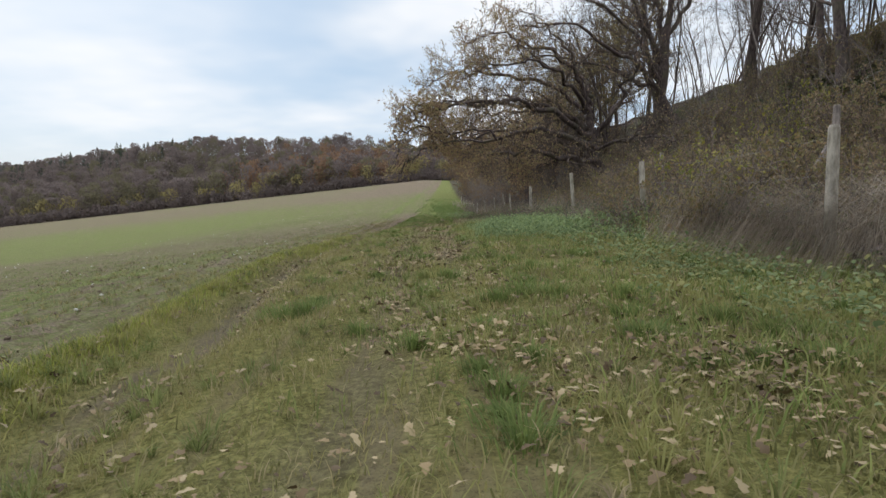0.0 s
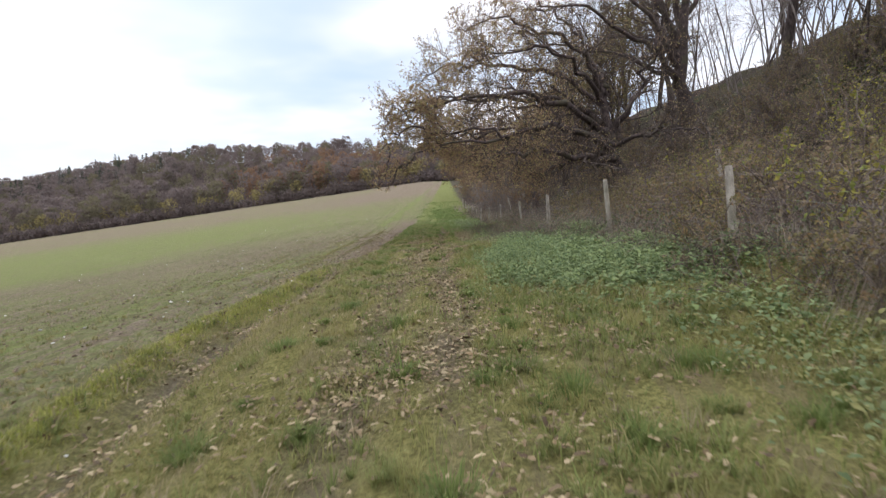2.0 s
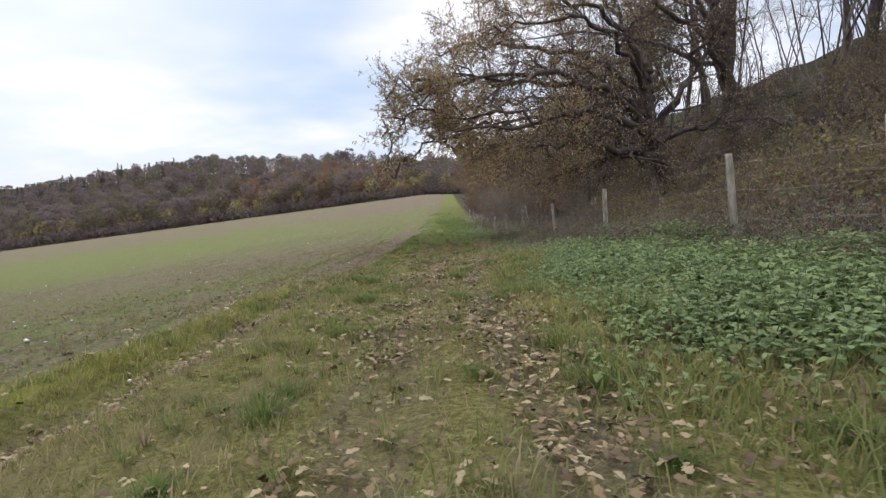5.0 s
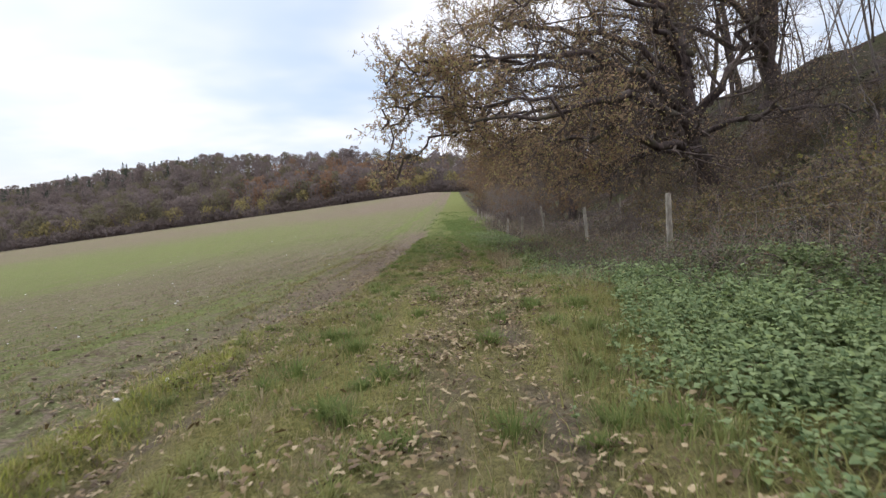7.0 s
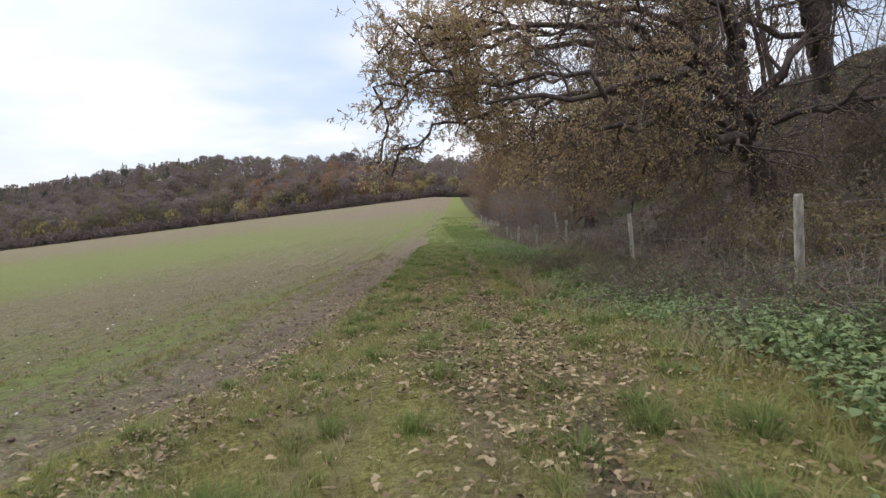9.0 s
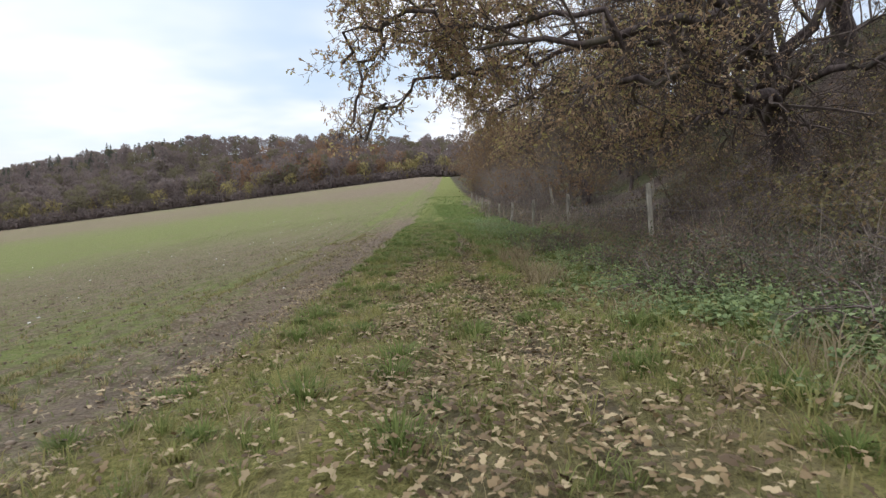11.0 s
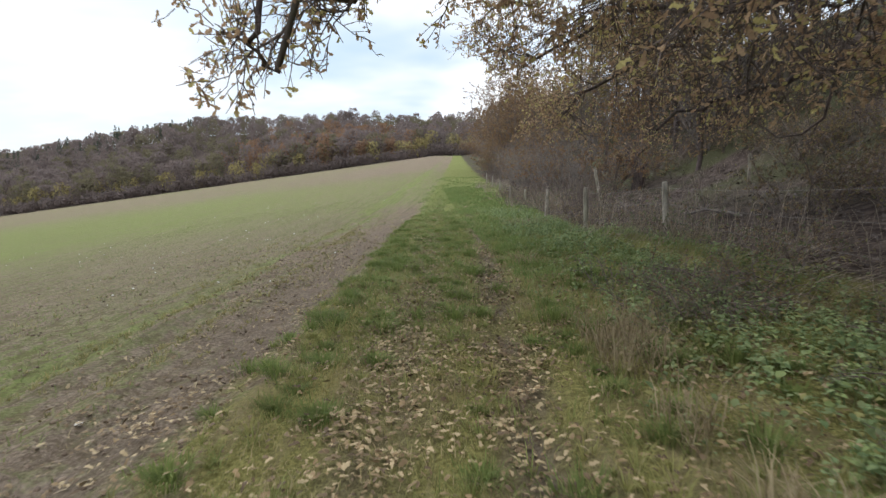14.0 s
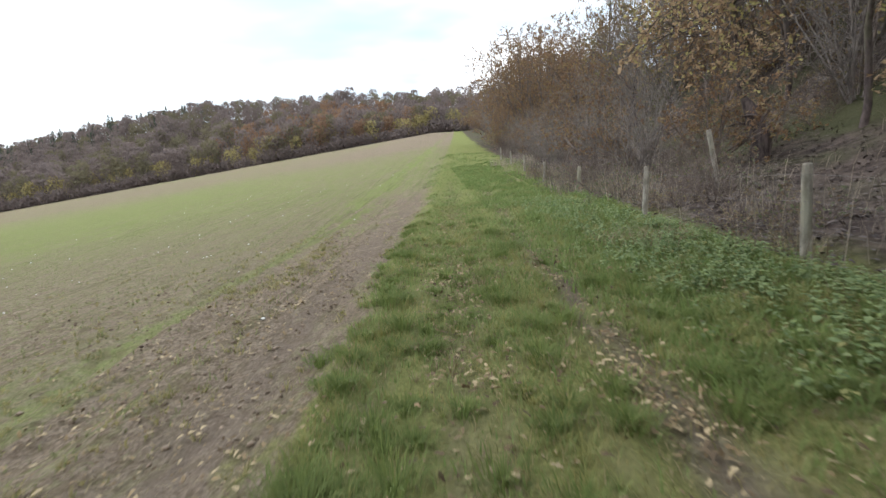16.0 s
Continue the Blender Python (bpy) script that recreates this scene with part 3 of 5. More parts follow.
SPEC_LOW = [None, (16, 2.1, 0.85, 0.36, (0, 0, 0.1), 0.12), (10, 1.0, 0.8, 0.34, (0, 0, 0.0), 0.15), (8, 0.42, 0.7, 0.3, (0, 0, -0.15), 0.1)]
ob_ = (7.9, 28.8, land(7.9, 28.8))
hub = (7.2, 28.5, 3.4)
oak("old_oak", ob_, ([(7.9, 28.8, ob_[2]), (7.65, 28.7, 2.2), hub, (7.05, 28.6, 4.6), (7.0, 28.6, 5.8)], 0.40, 0.09), [
    ([hub, (5.95, 26.4, 3.5), (4.3, 24.9, 3.6), (2.7, 23.9, 3.2), (0.9, 23.9, 3.0)], 0.22),
    ([(2.7, 23.9, 3.2), (1.0, 24.2, 3.6), (-0.5, 24.4, 3.5), (-1.0, 24.6, 3.0)], 0.05),
    ([(7.3, 28.5, 2.8), (6.0, 26.1, 2.7), (4.5, 25.0, 2.85), (3.2, 24.8, 2.8), (2.2, 25.4, 2.7)], 0.2),
    ([(7.1, 28.5, 3.9), (5.4, 27.0, 4.6), (3.6, 25.9, 4.9), (1.9, 25.4, 4.6), (-0.2, 24.9, 4.2)], 0.19),
    ([(1.9, 25.4, 4.6), (0.6, 24.8, 4.6), (-0.5, 24.4, 4.3), (-0.9, 24.3, 4.0)], 0.045),
    ([(7.1, 28.6, 4.2), (5.1, 27.8, 4.9), (2.6, 27.6, 5.1), (0.9, 27.4, 4.9), (-0.4, 27.0, 4.5)], 0.16),
    ([(7.1, 28.7, 4.8), (5.2, 29.2, 6.2), (3.2, 29.4, 6.6), (1.6, 29.2, 6.6), (0.3, 28.8, 6.2)], 0.15),
    ([(7.0, 28.6, 5.4), (6.1, 28.0, 6.6), (4.8, 27.6, 7.4), (3.2, 27.2, 7.8), (1.9, 27.0, 7.4)], 0.15),
    ([hub, (8.0, 28.2, 5.0), (8.7, 27.9, 6.8), (8.9, 27.6, 8.4)], 0.2),
    ([(7.0, 28.7, 3.4), (5.3, 29.6, 3.8), (3.4, 30.6, 3.8), (1.6, 31.4, 3.4)], 0.11),
    ([(7.0, 28.6, 3.8), (4.6, 27.4, 4.0), (2.2, 26.8, 3.7), (0.4, 26.2, 3.2)], 0.12),
    ([(7.0, 28.6, 5.0), (5.6, 26.8, 5.9), (3.8, 25.8, 6.3), (1.9, 25.4, 6.0)], 0.13),
    ([(7.0, 28.8, 4.6), (5.0, 30.6, 5.2), (3.0, 31.6, 5.2), (1.4, 31.8, 4.4)], 0.11),
    ([(7.0, 28.6, 5.6), (6.6, 29.4, 7.2), (5.6, 30.0, 8.6), (4.2, 30.2, 9.6)], 0.13),
    ([(6.0, 26.1, 2.7), (5.1, 25.6, 2.6), (4.3, 25.3, 2.3), (3.8, 25.2, 2.0)], 0.04),
    ([(7.2, 28.5, 3.0), (6.2, 29.6, 2.9), (5.0, 30.6, 2.6), (3.8, 31.4, 2.2)], 0.12),
    ([hub, (6.0, 27.2, 3.1), (5.2, 26.4, 2.7), (4.6, 25.9, 2.2)], 0.05),
    ([hub, (8.3, 27.3, 3.6), (9.0, 26.0, 3.6), (9.4, 24.8, 3.2)], 0.12),
    ([(7.1, 28.7, 4.2), (5.4, 30.2, 4.0), (3.8, 32.2, 3.4), (2.6, 33.6, 2.6)], 0.12),
    ([(2.2, 26.8, 3.7), (0.9, 25.8, 3.1), (-0.2, 25.2, 2.6), (-0.8, 24.9, 2.0)], 0.035),
    ([(0.9, 27.4, 4.9), (-0.3, 26.2, 4.2), (-0.8, 25.5, 3.2), (-1.0, 25.2, 2.2)], 0.035),
], SPEC_LOW, 4.0, "old oak with low sweeping limbs and sparse brown leaves", 11, inner=0.72)

SPEC_BIG = [None, (13, 2.9, 0.75, 0.2, (0, 0, 0.15), 0.15), (8, 1.35, 0.75, 0.22, (0, 0, 0.05), 0.15), (6, 0.6, 0.7, 0.25, (0, 0, 0), 0.1)]
bb = (12.4, 33.9, land(12.4, 33.9))
oak("tall_oak", bb, ([(12.4, 33.9, bb[2]), (12.1, 33.7, 5.6), (11.8, 33.5, 7.2), (12.0, 33.6, 10.0)], 0.44, 0.22), [
    ([(11.9, 33.6, 6.4), (10.4, 32.0, 7.4), (8.2, 30.4, 8.2), (6.0, 29.4, 8.8), (4.0, 29.0, 8.6)], 0.2),
    ([(11.8, 33.5, 7.0), (10.3, 32.6, 9.0), (7.8, 31.5, 10.6), (5.4, 31.0, 11.4)], 0.2),
    ([(11.8, 33.5, 7.4), (10.9, 33.4, 10.2), (9.2, 33.2, 13.0), (7.4, 33.0, 15.0)], 0.22),
    ([(11.9, 33.6, 8.6), (11.4, 33.8, 12.0), (11.0, 34.0, 15.5), (10.3, 34.0, 19.0)], 0.24),
    ([(12.0, 33.6, 9.6), (12.3, 33.4, 13.0), (12.8, 33.2, 16.5), (12.9, 33.2, 20.0)], 0.24),
    ([(12.0, 33.6, 9.2), (13.5, 33.9, 12.0), (15.1, 34.0, 14.6), (16.1, 34.0, 17.0)], 0.18),
    ([(11.8, 33.5, 6.6), (9.9, 34.6, 8.0), (7.0, 35.6, 9.0), (4.2, 36.4, 9.0)], 0.17),
    ([(11.9, 33.6, 8.0), (10.1, 32.4, 10.6), (8.2, 31.0, 13.0), (6.6, 30.0, 14.6)], 0.18),
], SPEC_BIG, 3.2, "tall many-stemmed oak on the bank, mostly bare", 12)


# ---------------------------------------------------------------- trees and shrubs of the bank
def bare_tree(rng, name, height, r, spec, label, per=0.0, mat=None, bark=None, lean=0.12, leafsize=0.07):
    tree = thing(name, (0, 0, -50), label, "tree")
    wood, leaves = Build(), Build()
    pts = wander(rng, (0, 0, -0.3), (rng.normal(0, lean), rng.normal(0, lean), 1), height, 9, 0.09, (0, 0, 0.3))
    radii = [r * (1 - 0.85 * i / 9) for i in range(10)]
    t = Build()
    t.tube(pts, radii, 8)
    part("trunk", t.mesh("trunk", bark or M_BARK, True), tree)
    out = []
    grow(rng, out, pts, radii, 0, spec)
    twigs_and_leaves(rng, out[1:], wood, leaves if per else None, (5, 4, 3, 3), len(spec) - 1, per, leafsize, "plain", 0.3)
    part("branchwork", wood.mesh("branchwork", M_TWIG), tree)
    if per:
        part("crown", leaves.mesh("crown", mat), tree)
    return tree


def shrub(rng, name, stems, height, spread, spec, label, per, mat, size, kind="plain", bark=None, pull=(0, 0, 0), span=(0.1, 1.0), r=0.014):
    bush = thing(name, (0, 0, -50), label, "shrub")
    wood, leaves = Build(), Build()
    for _ in range(stems):
        a, q = rng.uniform(0, 2 * math.pi), rng.uniform(0.05, 1.0) * spread
        base = (0.35 * spread * math.cos(a) * rng.uniform(), 0.35 * spread * math.sin(a) * rng.uniform(), -0.1)
        pts = wander(rng, base, (q * math.cos(a), q * math.sin(a), 1), height * rng.uniform(0.6, 1.15), 6, 0.16, pull)
        radii = [r * (1 - 0.75 * i / 6) + 0.002 for i in range(7)]
        out = []
        grow(rng, out, pts, radii, 0, spec)
        twigs_and_leaves(rng, out, wood, leaves if per else None, (4, 3, 3, 3), len(spec) - 1, per, size, kind, 0.3, span)
    part("twig_tangle", wood.mesh("twig_tangle", bark or M_SCRUB), bush)
    if per:
        part("foliage", leaves.mesh("foliage", mat), bush)
    return bush


def place(rng, kinds, spots_, low, high, group, thin=0.75):
    """Copies of the given plants, turned and sized at random."""
    for x, y in spots_:
        if 25.0 < y < 39 and 4.2 < u_of(x, y) < 9.5 and rng.uniform() < thin:
            continue
        src = kinds[rng.integers(0, len(kinds))]
        m = Matrix.Translation(on_land(x, y, -0.05)) @ Matrix.Rotation(rng.uniform(0, 6.28), 4, "Z") @ Matrix.Rotation(rng.normal(0, 0.07), 4, "X") @ Matrix.Scale(rng.uniform(low, high), 4)
        copy = copy_thing(src, m)
        copy["group"] = group


rng = np.random.default_rng(5)
T_SPEC = [None, (15, 3.0, 0.75, 0.2, (0, 0, 0.4), 0.22), (8, 1.5, 0.7, 0.22, (0, 0, 0.2), 0.2), (5, 0.7, 0.7, 0.22, (0, 0, 0.1), 0.1)]
S_SPEC = [None, (9, 1.0, 0.55, 0.15, (0, 0, 0.4), 0.3), (4, 0.45, 0.6, 0.2, (0, 0, 0.2), 0.2)]
trees = [bare_tree(rng, "bare_tree", 11, 0.15, T_SPEC, "bare dark-stemmed tree on the wooded bank", 0.9, M_DULL) for _ in range(2)]
slims = [bare_tree(rng, "slender_tree", 8.5, 0.055, T_SPEC, "slender bare tree on top of the bank", 0.4, M_DULL, lean=0.15) for _ in range(2)]
saplings = [bare_tree(rng, "sapling", 6.0, 0.035, S_SPEC, "thin bare sapling on the bank", lean=0.2, bark=M_GREY) for _ in range(3)]
H_SPEC = [None, (6, 0.75, 0.8, 0.25, (0, 0, 0.1), 0.15), (4, 0.38, 0.8, 0.28, (0, 0, 0), 0.1), (2, 0.2, 0.8, 0.3, (0, 0, 0), 0.1)]
thorns = [shrub(rng, "thorn_shrub", 9, 1.7, 0.8, H_SPEC, "tangled bare thorn shrub with grey-brown twigs", 0.35, M_DULL, 0.045) for _ in range(2)]
browns = [shrub(rng, "brown_shrub", 9, 1.7, 0.8, H_SPEC[:3], "shrub with withered brown leaves", 5.0, M_DULL, 0.075) for _ in range(2)]
yellows = [shrub(rng, "yellow_shrub", 6, 1.5, 0.6, H_SPEC[:3], "slender shrub with yellow-green leaves", 2.6, M_YELLOW, 0.06)]
B_SPEC = [None, (5, 0.5, 0.9, 0.3, (0, 0, -0.3), 0.1), (3, 0.2, 0.8, 0.3, (0, 0, 0), 0.1)]
brambles = [shrub(rng, "bramble", 13, 1.25, 1.3, B_SPEC, "bramble mound with arching stems and dull green leaves", 3.4, M_BRAMBLE, 0.06, pull=(0, 0, -1.3)) for _ in range(2)]
dead_brambles = [shrub(rng, "dead_bramble", 15, 1.1, 1.3, B_SPEC, "withered bramble mound with curled brown leaves", 3.4, M_DULL, 0.055, pull=(0, 0, -1.3)) for _ in range(2)]
C_SPEC = [None, (7, 1.5, 0.8, 0.2, (0, 0, 0.1), 0.1), (4, 0.75, 0.8, 0.25, (0, 0, 0), 0.1), (3, 0.35, 0.8, 0.25, (0, 0, 0), 0.1)]
coppers = [shrub(rng, "copper_bush", 8, 4.4, 0.7, C_SPEC, "tall bush with dense copper-brown leaves", 5.0, M_BEECH, 0.12, r=0.04) for _ in range(2)]
corals = [shrub(rng, "copper_tree", 9, 4.4, 0.55, C_SPEC, "tall dense copper-brown tree at the field edge", 11.0, M_BEECH, 0.07, r=0.04)]
greys = [shrub(rng, "grey_bush", 11, 3.4, 0.7, C_SPEC, "tall leafless bush with grey-brown twigs", 0.2, M_DULL, 0.10, r=0.03, bark=M_GREY) for _ in range(2)]

olives = [bare_tree(rng, "olive_tree", 8.5, 0.11, T_SPEC, "tree on the bank with olive-brown withering leaves", 5.0, M_OLIVE, leafsize=0.14) for _ in range(2)]
tans = [shrub(rng, "olive_shrub", 9, 1.5, 0.9, H_SPEC[:3], "dense shrub with small olive-brown leaves", 6.0, M_OLIVE, 0.075) for _ in range(2)]

# trunks on the bank
for x, y, s in ((13.2, 17.0, 0.9), (15.0, 24.5, 1.0), (12.2, 21.0, 0.85), (13.0, 27.2, 1.25), (11.6, 19.2, 1.1), (13.4, 22.2, 1.0), (17.5, 23.0, 1.1), (14.0, 40.0, 1.1), (10.5, 47.0, 0.9), (12.5, 12.5, 0.9), (9.6, 53.0, 0.9), (12.0, 58.0, 1.1), (15.6, 19.5, 1.1), (11.0, 15.4, 0.8), (16.4, 33.0, 0.8), (20.0, 18.0, 1.2), (13.0, 45.0, 1.0), (16.0, 48.0, 1.1), (10.6, 38.6, 0.8)):
    place(rng, trees, [(x, y)], s * 0.95, s * 1.05, "trees on the bank", 0.0)
for x, y, s in ((7.4, 38.5, 0.7), (9.2, 37.0, 0.75), (10.6, 39.2, 0.85), (8.2, 42.5, 0.75), (7.0, 47.5, 0.7), (9.4, 40.5, 0.8), (11.5, 43.5, 0.95), (8.3, 45.5, 0.75), (10.2, 50.0, 0.9), (13.5, 49.0, 1.1), (7.8, 54.0, 0.8), (10.8, 57.0, 1.0), (14.5, 42.0, 1.1), (9.0, 63.0, 0.95), (13.0, 64.0, 1.1)):
    place(rng, olives, [(x, y)], s * 0.9, s * 1.1, "olive trees on the bank", 0.0)
place(rng, saplings, [(rng.uniform(12, 23), rng.uniform(12, 52)) for _ in range(70)], 0.7, 1.3, "saplings on the bank")
place(rng, saplings, [(x, 24 + 1.1 * (x - 12) + rng.uniform(-3, 5)) for x in rng.uniform(13, 24, 40)], 0.7, 1.2, "saplings on the bank", 0.0)

place(rng, slims, [(x, 25 + 0.9 * (x - 12) + rng.uniform(-5, 10)) for x in rng.uniform(13, 25, 17)], 0.7, 1.1, "slender trees on the bank", 0.0)
place(rng, slims, [(rng.uniform(12.5, 19), rng.uniform(13, 25)) for _ in range(26)], 0.7, 1.1, "slender trees on the bank", 0.0)
place(rng, slims, [(rng.uniform(8.5, 13), rng.uniform(37, 50)) for _ in range(9)], 0.6, 0.9, "slender trees on the bank", 0.0)


def beside(u, y):
    return (u - 0.055 * y + 1.33, y)


# tangle behind and under the fence
place(rng, thorns, [beside(rng.uniform(3.8, 5.6), rng.uniform(5, 46)) for _ in range(34)], 0.35, 0.65, "thorn shrubs behind the fence")
place(rng, thorns, [beside(rng.uniform(8.0, 18.0), rng.uniform(8, 48)) for _ in range(26)], 0.5, 0.9, "thorn shrubs on the bank")
place(rng, browns, [beside(rng.uniform(6.5, 15.0), rng.uniform(9, 46)) for _ in range(44)], 0.45, 0.9, "brown shrubs on the bank")
place(rng, tans + browns, [beside(rng.uniform(4.3, 8.5), rng.uniform(9, 24.5)) for _ in range(84)], 0.45, 0.85, "shrubs at the foot of the bank")
place(rng, tans + browns, [beside(rng.uniform(8.5, 14.0), rng.uniform(12, 24)) for _ in range(40)], 0.6, 1.0, "shrubs on the bank", 0.2)
place(rng, tans + browns, [beside(rng.uniform(8.5, 14.0), rng.uniform(24, 40)) for _ in range(30)], 0.35, 0.6, "shrubs on the bank", 0.0)
place(rng, browns, [(8.7, 27.0), (9.0, 28.4), (9.2, 30.5), (8.6, 32.5), (7.6, 33.8), (9.8, 33.6), (6.9, 27.6), (7.7, 27.5), (6.2, 28.8), (8.4, 27.2), (5.7, 30.2), (6.6, 30.6), (7.3, 29.6)], 0.55, 0.85, "brown shrubs on the bank", 0.0)
place(rng, brambles, [beside(rng.uniform(3.1, 4.6), rng.uniform(9, 24)) for _ in range(30)], 0.45, 0.8, "brambles along the fence")
place(rng, brambles, [beside(rng.uniform(3.4, 6.0), rng.uniform(20, 42)) for _ in range(16)], 0.5, 0.8, "brambles along the fence")
place(rng, dead_brambles, [beside(rng.uniform(3.0, 4.0) + lerp(yy, (20, 26), (0.0, 0.45)), yy) for yy in rng.uniform(12, 50, 44)], 0.4, 0.65, "withered brambles along the fence")
place(rng, brambles + dead_brambles, [beside(rng.uniform(2.7, 3.5), rng.uniform(17, 26)) for _ in range(16)], 0.4, 0.65, "brambles along the fence")
place(rng, brambles, [beside(rng.uniform(1.9, 3.1), rng.uniform(18.5, 27)) for _ in range(26)], 0.32, 0.55, "low brambles on the verge")
place(rng, brambles, [beside(rng.uniform(2.4, 3.4), rng.uniform(16.5, 22.5)) for _ in range(16)], 0.42, 0.6, "brambles along the fence")
place(rng, thorns + brambles, [beside(rng.uniform(4.0, 6.0) + drift(yy), yy) for yy in rng.uniform(38, 78, 26)], 0.45, 0.8, "low scrub along the fence")
place(rng, brambles + tans + dead_brambles, [beside(rng.uniform(2.9, 3.8), yy) for yy in rng.uniform(9.2, 12.4, 13)], 0.38, 0.58, "brambles along the fence")
place(rng, yellows, [(5.3, 14.4), (8.7, 17.0), (8.2, 16.2), (9.4, 17.9), (9.6, 16.7), (4.4, 10.7), (7.4, 21.6), (10.2, 19.0)], 0.85, 1.2, "yellow shrubs on the bank")
V_SPEC = [None, (3, 0.8, 0.6, 0.25, (0, 0, -0.6), 0.4)]
vines = [shrub(rng, "climber_stems", 6, 3.0, 0.7, V_SPEC, "pale bare climber stems arching over the bank", 0.0, M_DULL, 0.05, pull=(0, 0, -0.9), bark=M_GREY, r=0.011) for _ in range(2)]
place(rng, vines, [beside(rng.uniform(7.0, 11.0), rng.uniform(15, 33)) for _ in range(14)], 0.6, 1.0, "climber stems on the bank", 0.3)
# hedge beyond the oaks
for i in range(34):
    y = 40 + 1.8 * i
    place(rng, greys if i % 3 else coppers, [beside(4.7 + drift(y) + rng.uniform(0, 1.6), y)], 0.45, 0.85, "bushes along the field edge")
    place(rng, greys + coppers, [beside(8.2 + drift(y) + rng.uniform(0, 4.0), y)], 0.9, 1.5, "bushes along the field edge")
for i in range(26):
    y = 100 + 7.2 * i
    place(rng, coppers + greys, [beside(9.0 + drift(y) + rng.uniform(0, 3), y)], 1.3, 2.2, "bushes along the field edge")
for x, y, s in ((6.2, 72.0, 1.7), (6.1, 78.0, 1.9), (6.0, 84.0, 2.1), (6.3, 86.0, 2.1), (6.1, 90.0, 2.2), (6.2, 97.0, 2.2), (6.2, 105.0, 2.3)):
    place(rng, corals, [(x, y)], 0.92 * s, s, "bushes along the field edge")
place(rng, yellows, [(3.7, 83.0), (3.5, 88.0), (4.0, 79.0)], 1.5, 1.9, "yellow shrubs at the hedge foot")
for src in corals + olives + tans + slims + vines + dead_brambles + trees + saplings + thorns + browns + yellows + brambles + coppers + greys:
    for o in (*src.children_recursive, src):
        bpy.data.objects.remove(o)


# ---------------------------------------------------------------- fence
def fence_post(x, y, top, lean_x, lean_y, r, label, mat=M_POST):
    rng = np.random.default_rng(int(1000 * (x + y)))
    h = top - land(x, y) + 0.25
    x, y = x - lean_x * h, y - lean_y * h
    g = land(x, y)
    h = top - g + 0.25
    post = thing("fence_post", (x, y, g - 0.25), label, "fence post", "posts along the fence")
    b = Build()
    pts = [np.array((lean_x * h * t, lean_y * h * t, h * t)) for t in (0, 0.3, 0.6, 0.9, 0.985, 1.0)]
    b.tube(pts, [r * 1.05, r * 1.02, r, r * 0.95, r * 0.9, r * 0.72], 9)
    n = len(b.v)
    b.f.append(tuple(range(n - 9, n)))
    part("shaft", b.mesh("shaft", mat), post)
    for k_ in range(3):
        s = Build()
        z = h - 0.12 - 0.3 * k_
        c = np.array((lean_x * z - r * 0.98, lean_y * z, z))
        s.tube([c + (0, -0.012, 0.01), c + (-0.012, 0, 0), c + (0, 0.012, -0.01)], [0.003] * 3, 4)
        part("staple", s.mesh("staple", M_WIRE), post)
    return post


POSTS = [(4.12, 8.0, 1.47, -0.02, 0.0, 0.046), (4.05, 12.36, 1.52, -0.06, 0.05, 0.044), (3.74, 16.05, 1.55, -0.10, 0.0, 0.041),
         (3.38, 19.73, 1.38, -0.05, 0.0, 0.040), (3.25, 24.2, 1.28, -0.1, 0.0, 0.036), (3.03, 28.51, 1.2, -0.06, 0.0, 0.038),
         (2.84, 32.26, 1.10, -0.02, 0.0, 0.045), (2.68, 36.05, 1.03, 0.04, 0.0, 0.042), (2.64, 40.9, 0.97, 0.0, 0.0, 0.045),
         (2.58, 46.2, 1.05, 0.03, 0.0, 0.045), (2.5, 51.5, 1.3, 0.0, 0.0, 0.045), (2.4, 57.0, 1.55, -0.03, 0.0, 0.045), (2.3, 63.0, 1.85, 0.0, 0.0, 0.045)]
for q in POSTS:
    fence_post(*q, "weathered grey wooden fence post, slightly leaning")
fence_post(7.0, 12.4, 2.42, -0.02, 0.0, 0.055, "dark grey corner post standing on the bank", M_GREY)
fence_post(6.95, 12.3, 2.05, 0.5, 0.0, 0.045, "brace pole slanting against the corner post", M_GREY)
fence_post(5.93, 16.75, 2.08, -0.1, 0.0, 0.048, "grey wooden post standing among shrubs")
fence_post(4.2, 37.6, 1.56, -0.2, 0.0, 0.045, "grey wooden post leaning steeply behind the fence")
fence_post(6.64, 33.8, 1.75, -0.02, 0.0, 0.035, "thin grey post behind the fence")

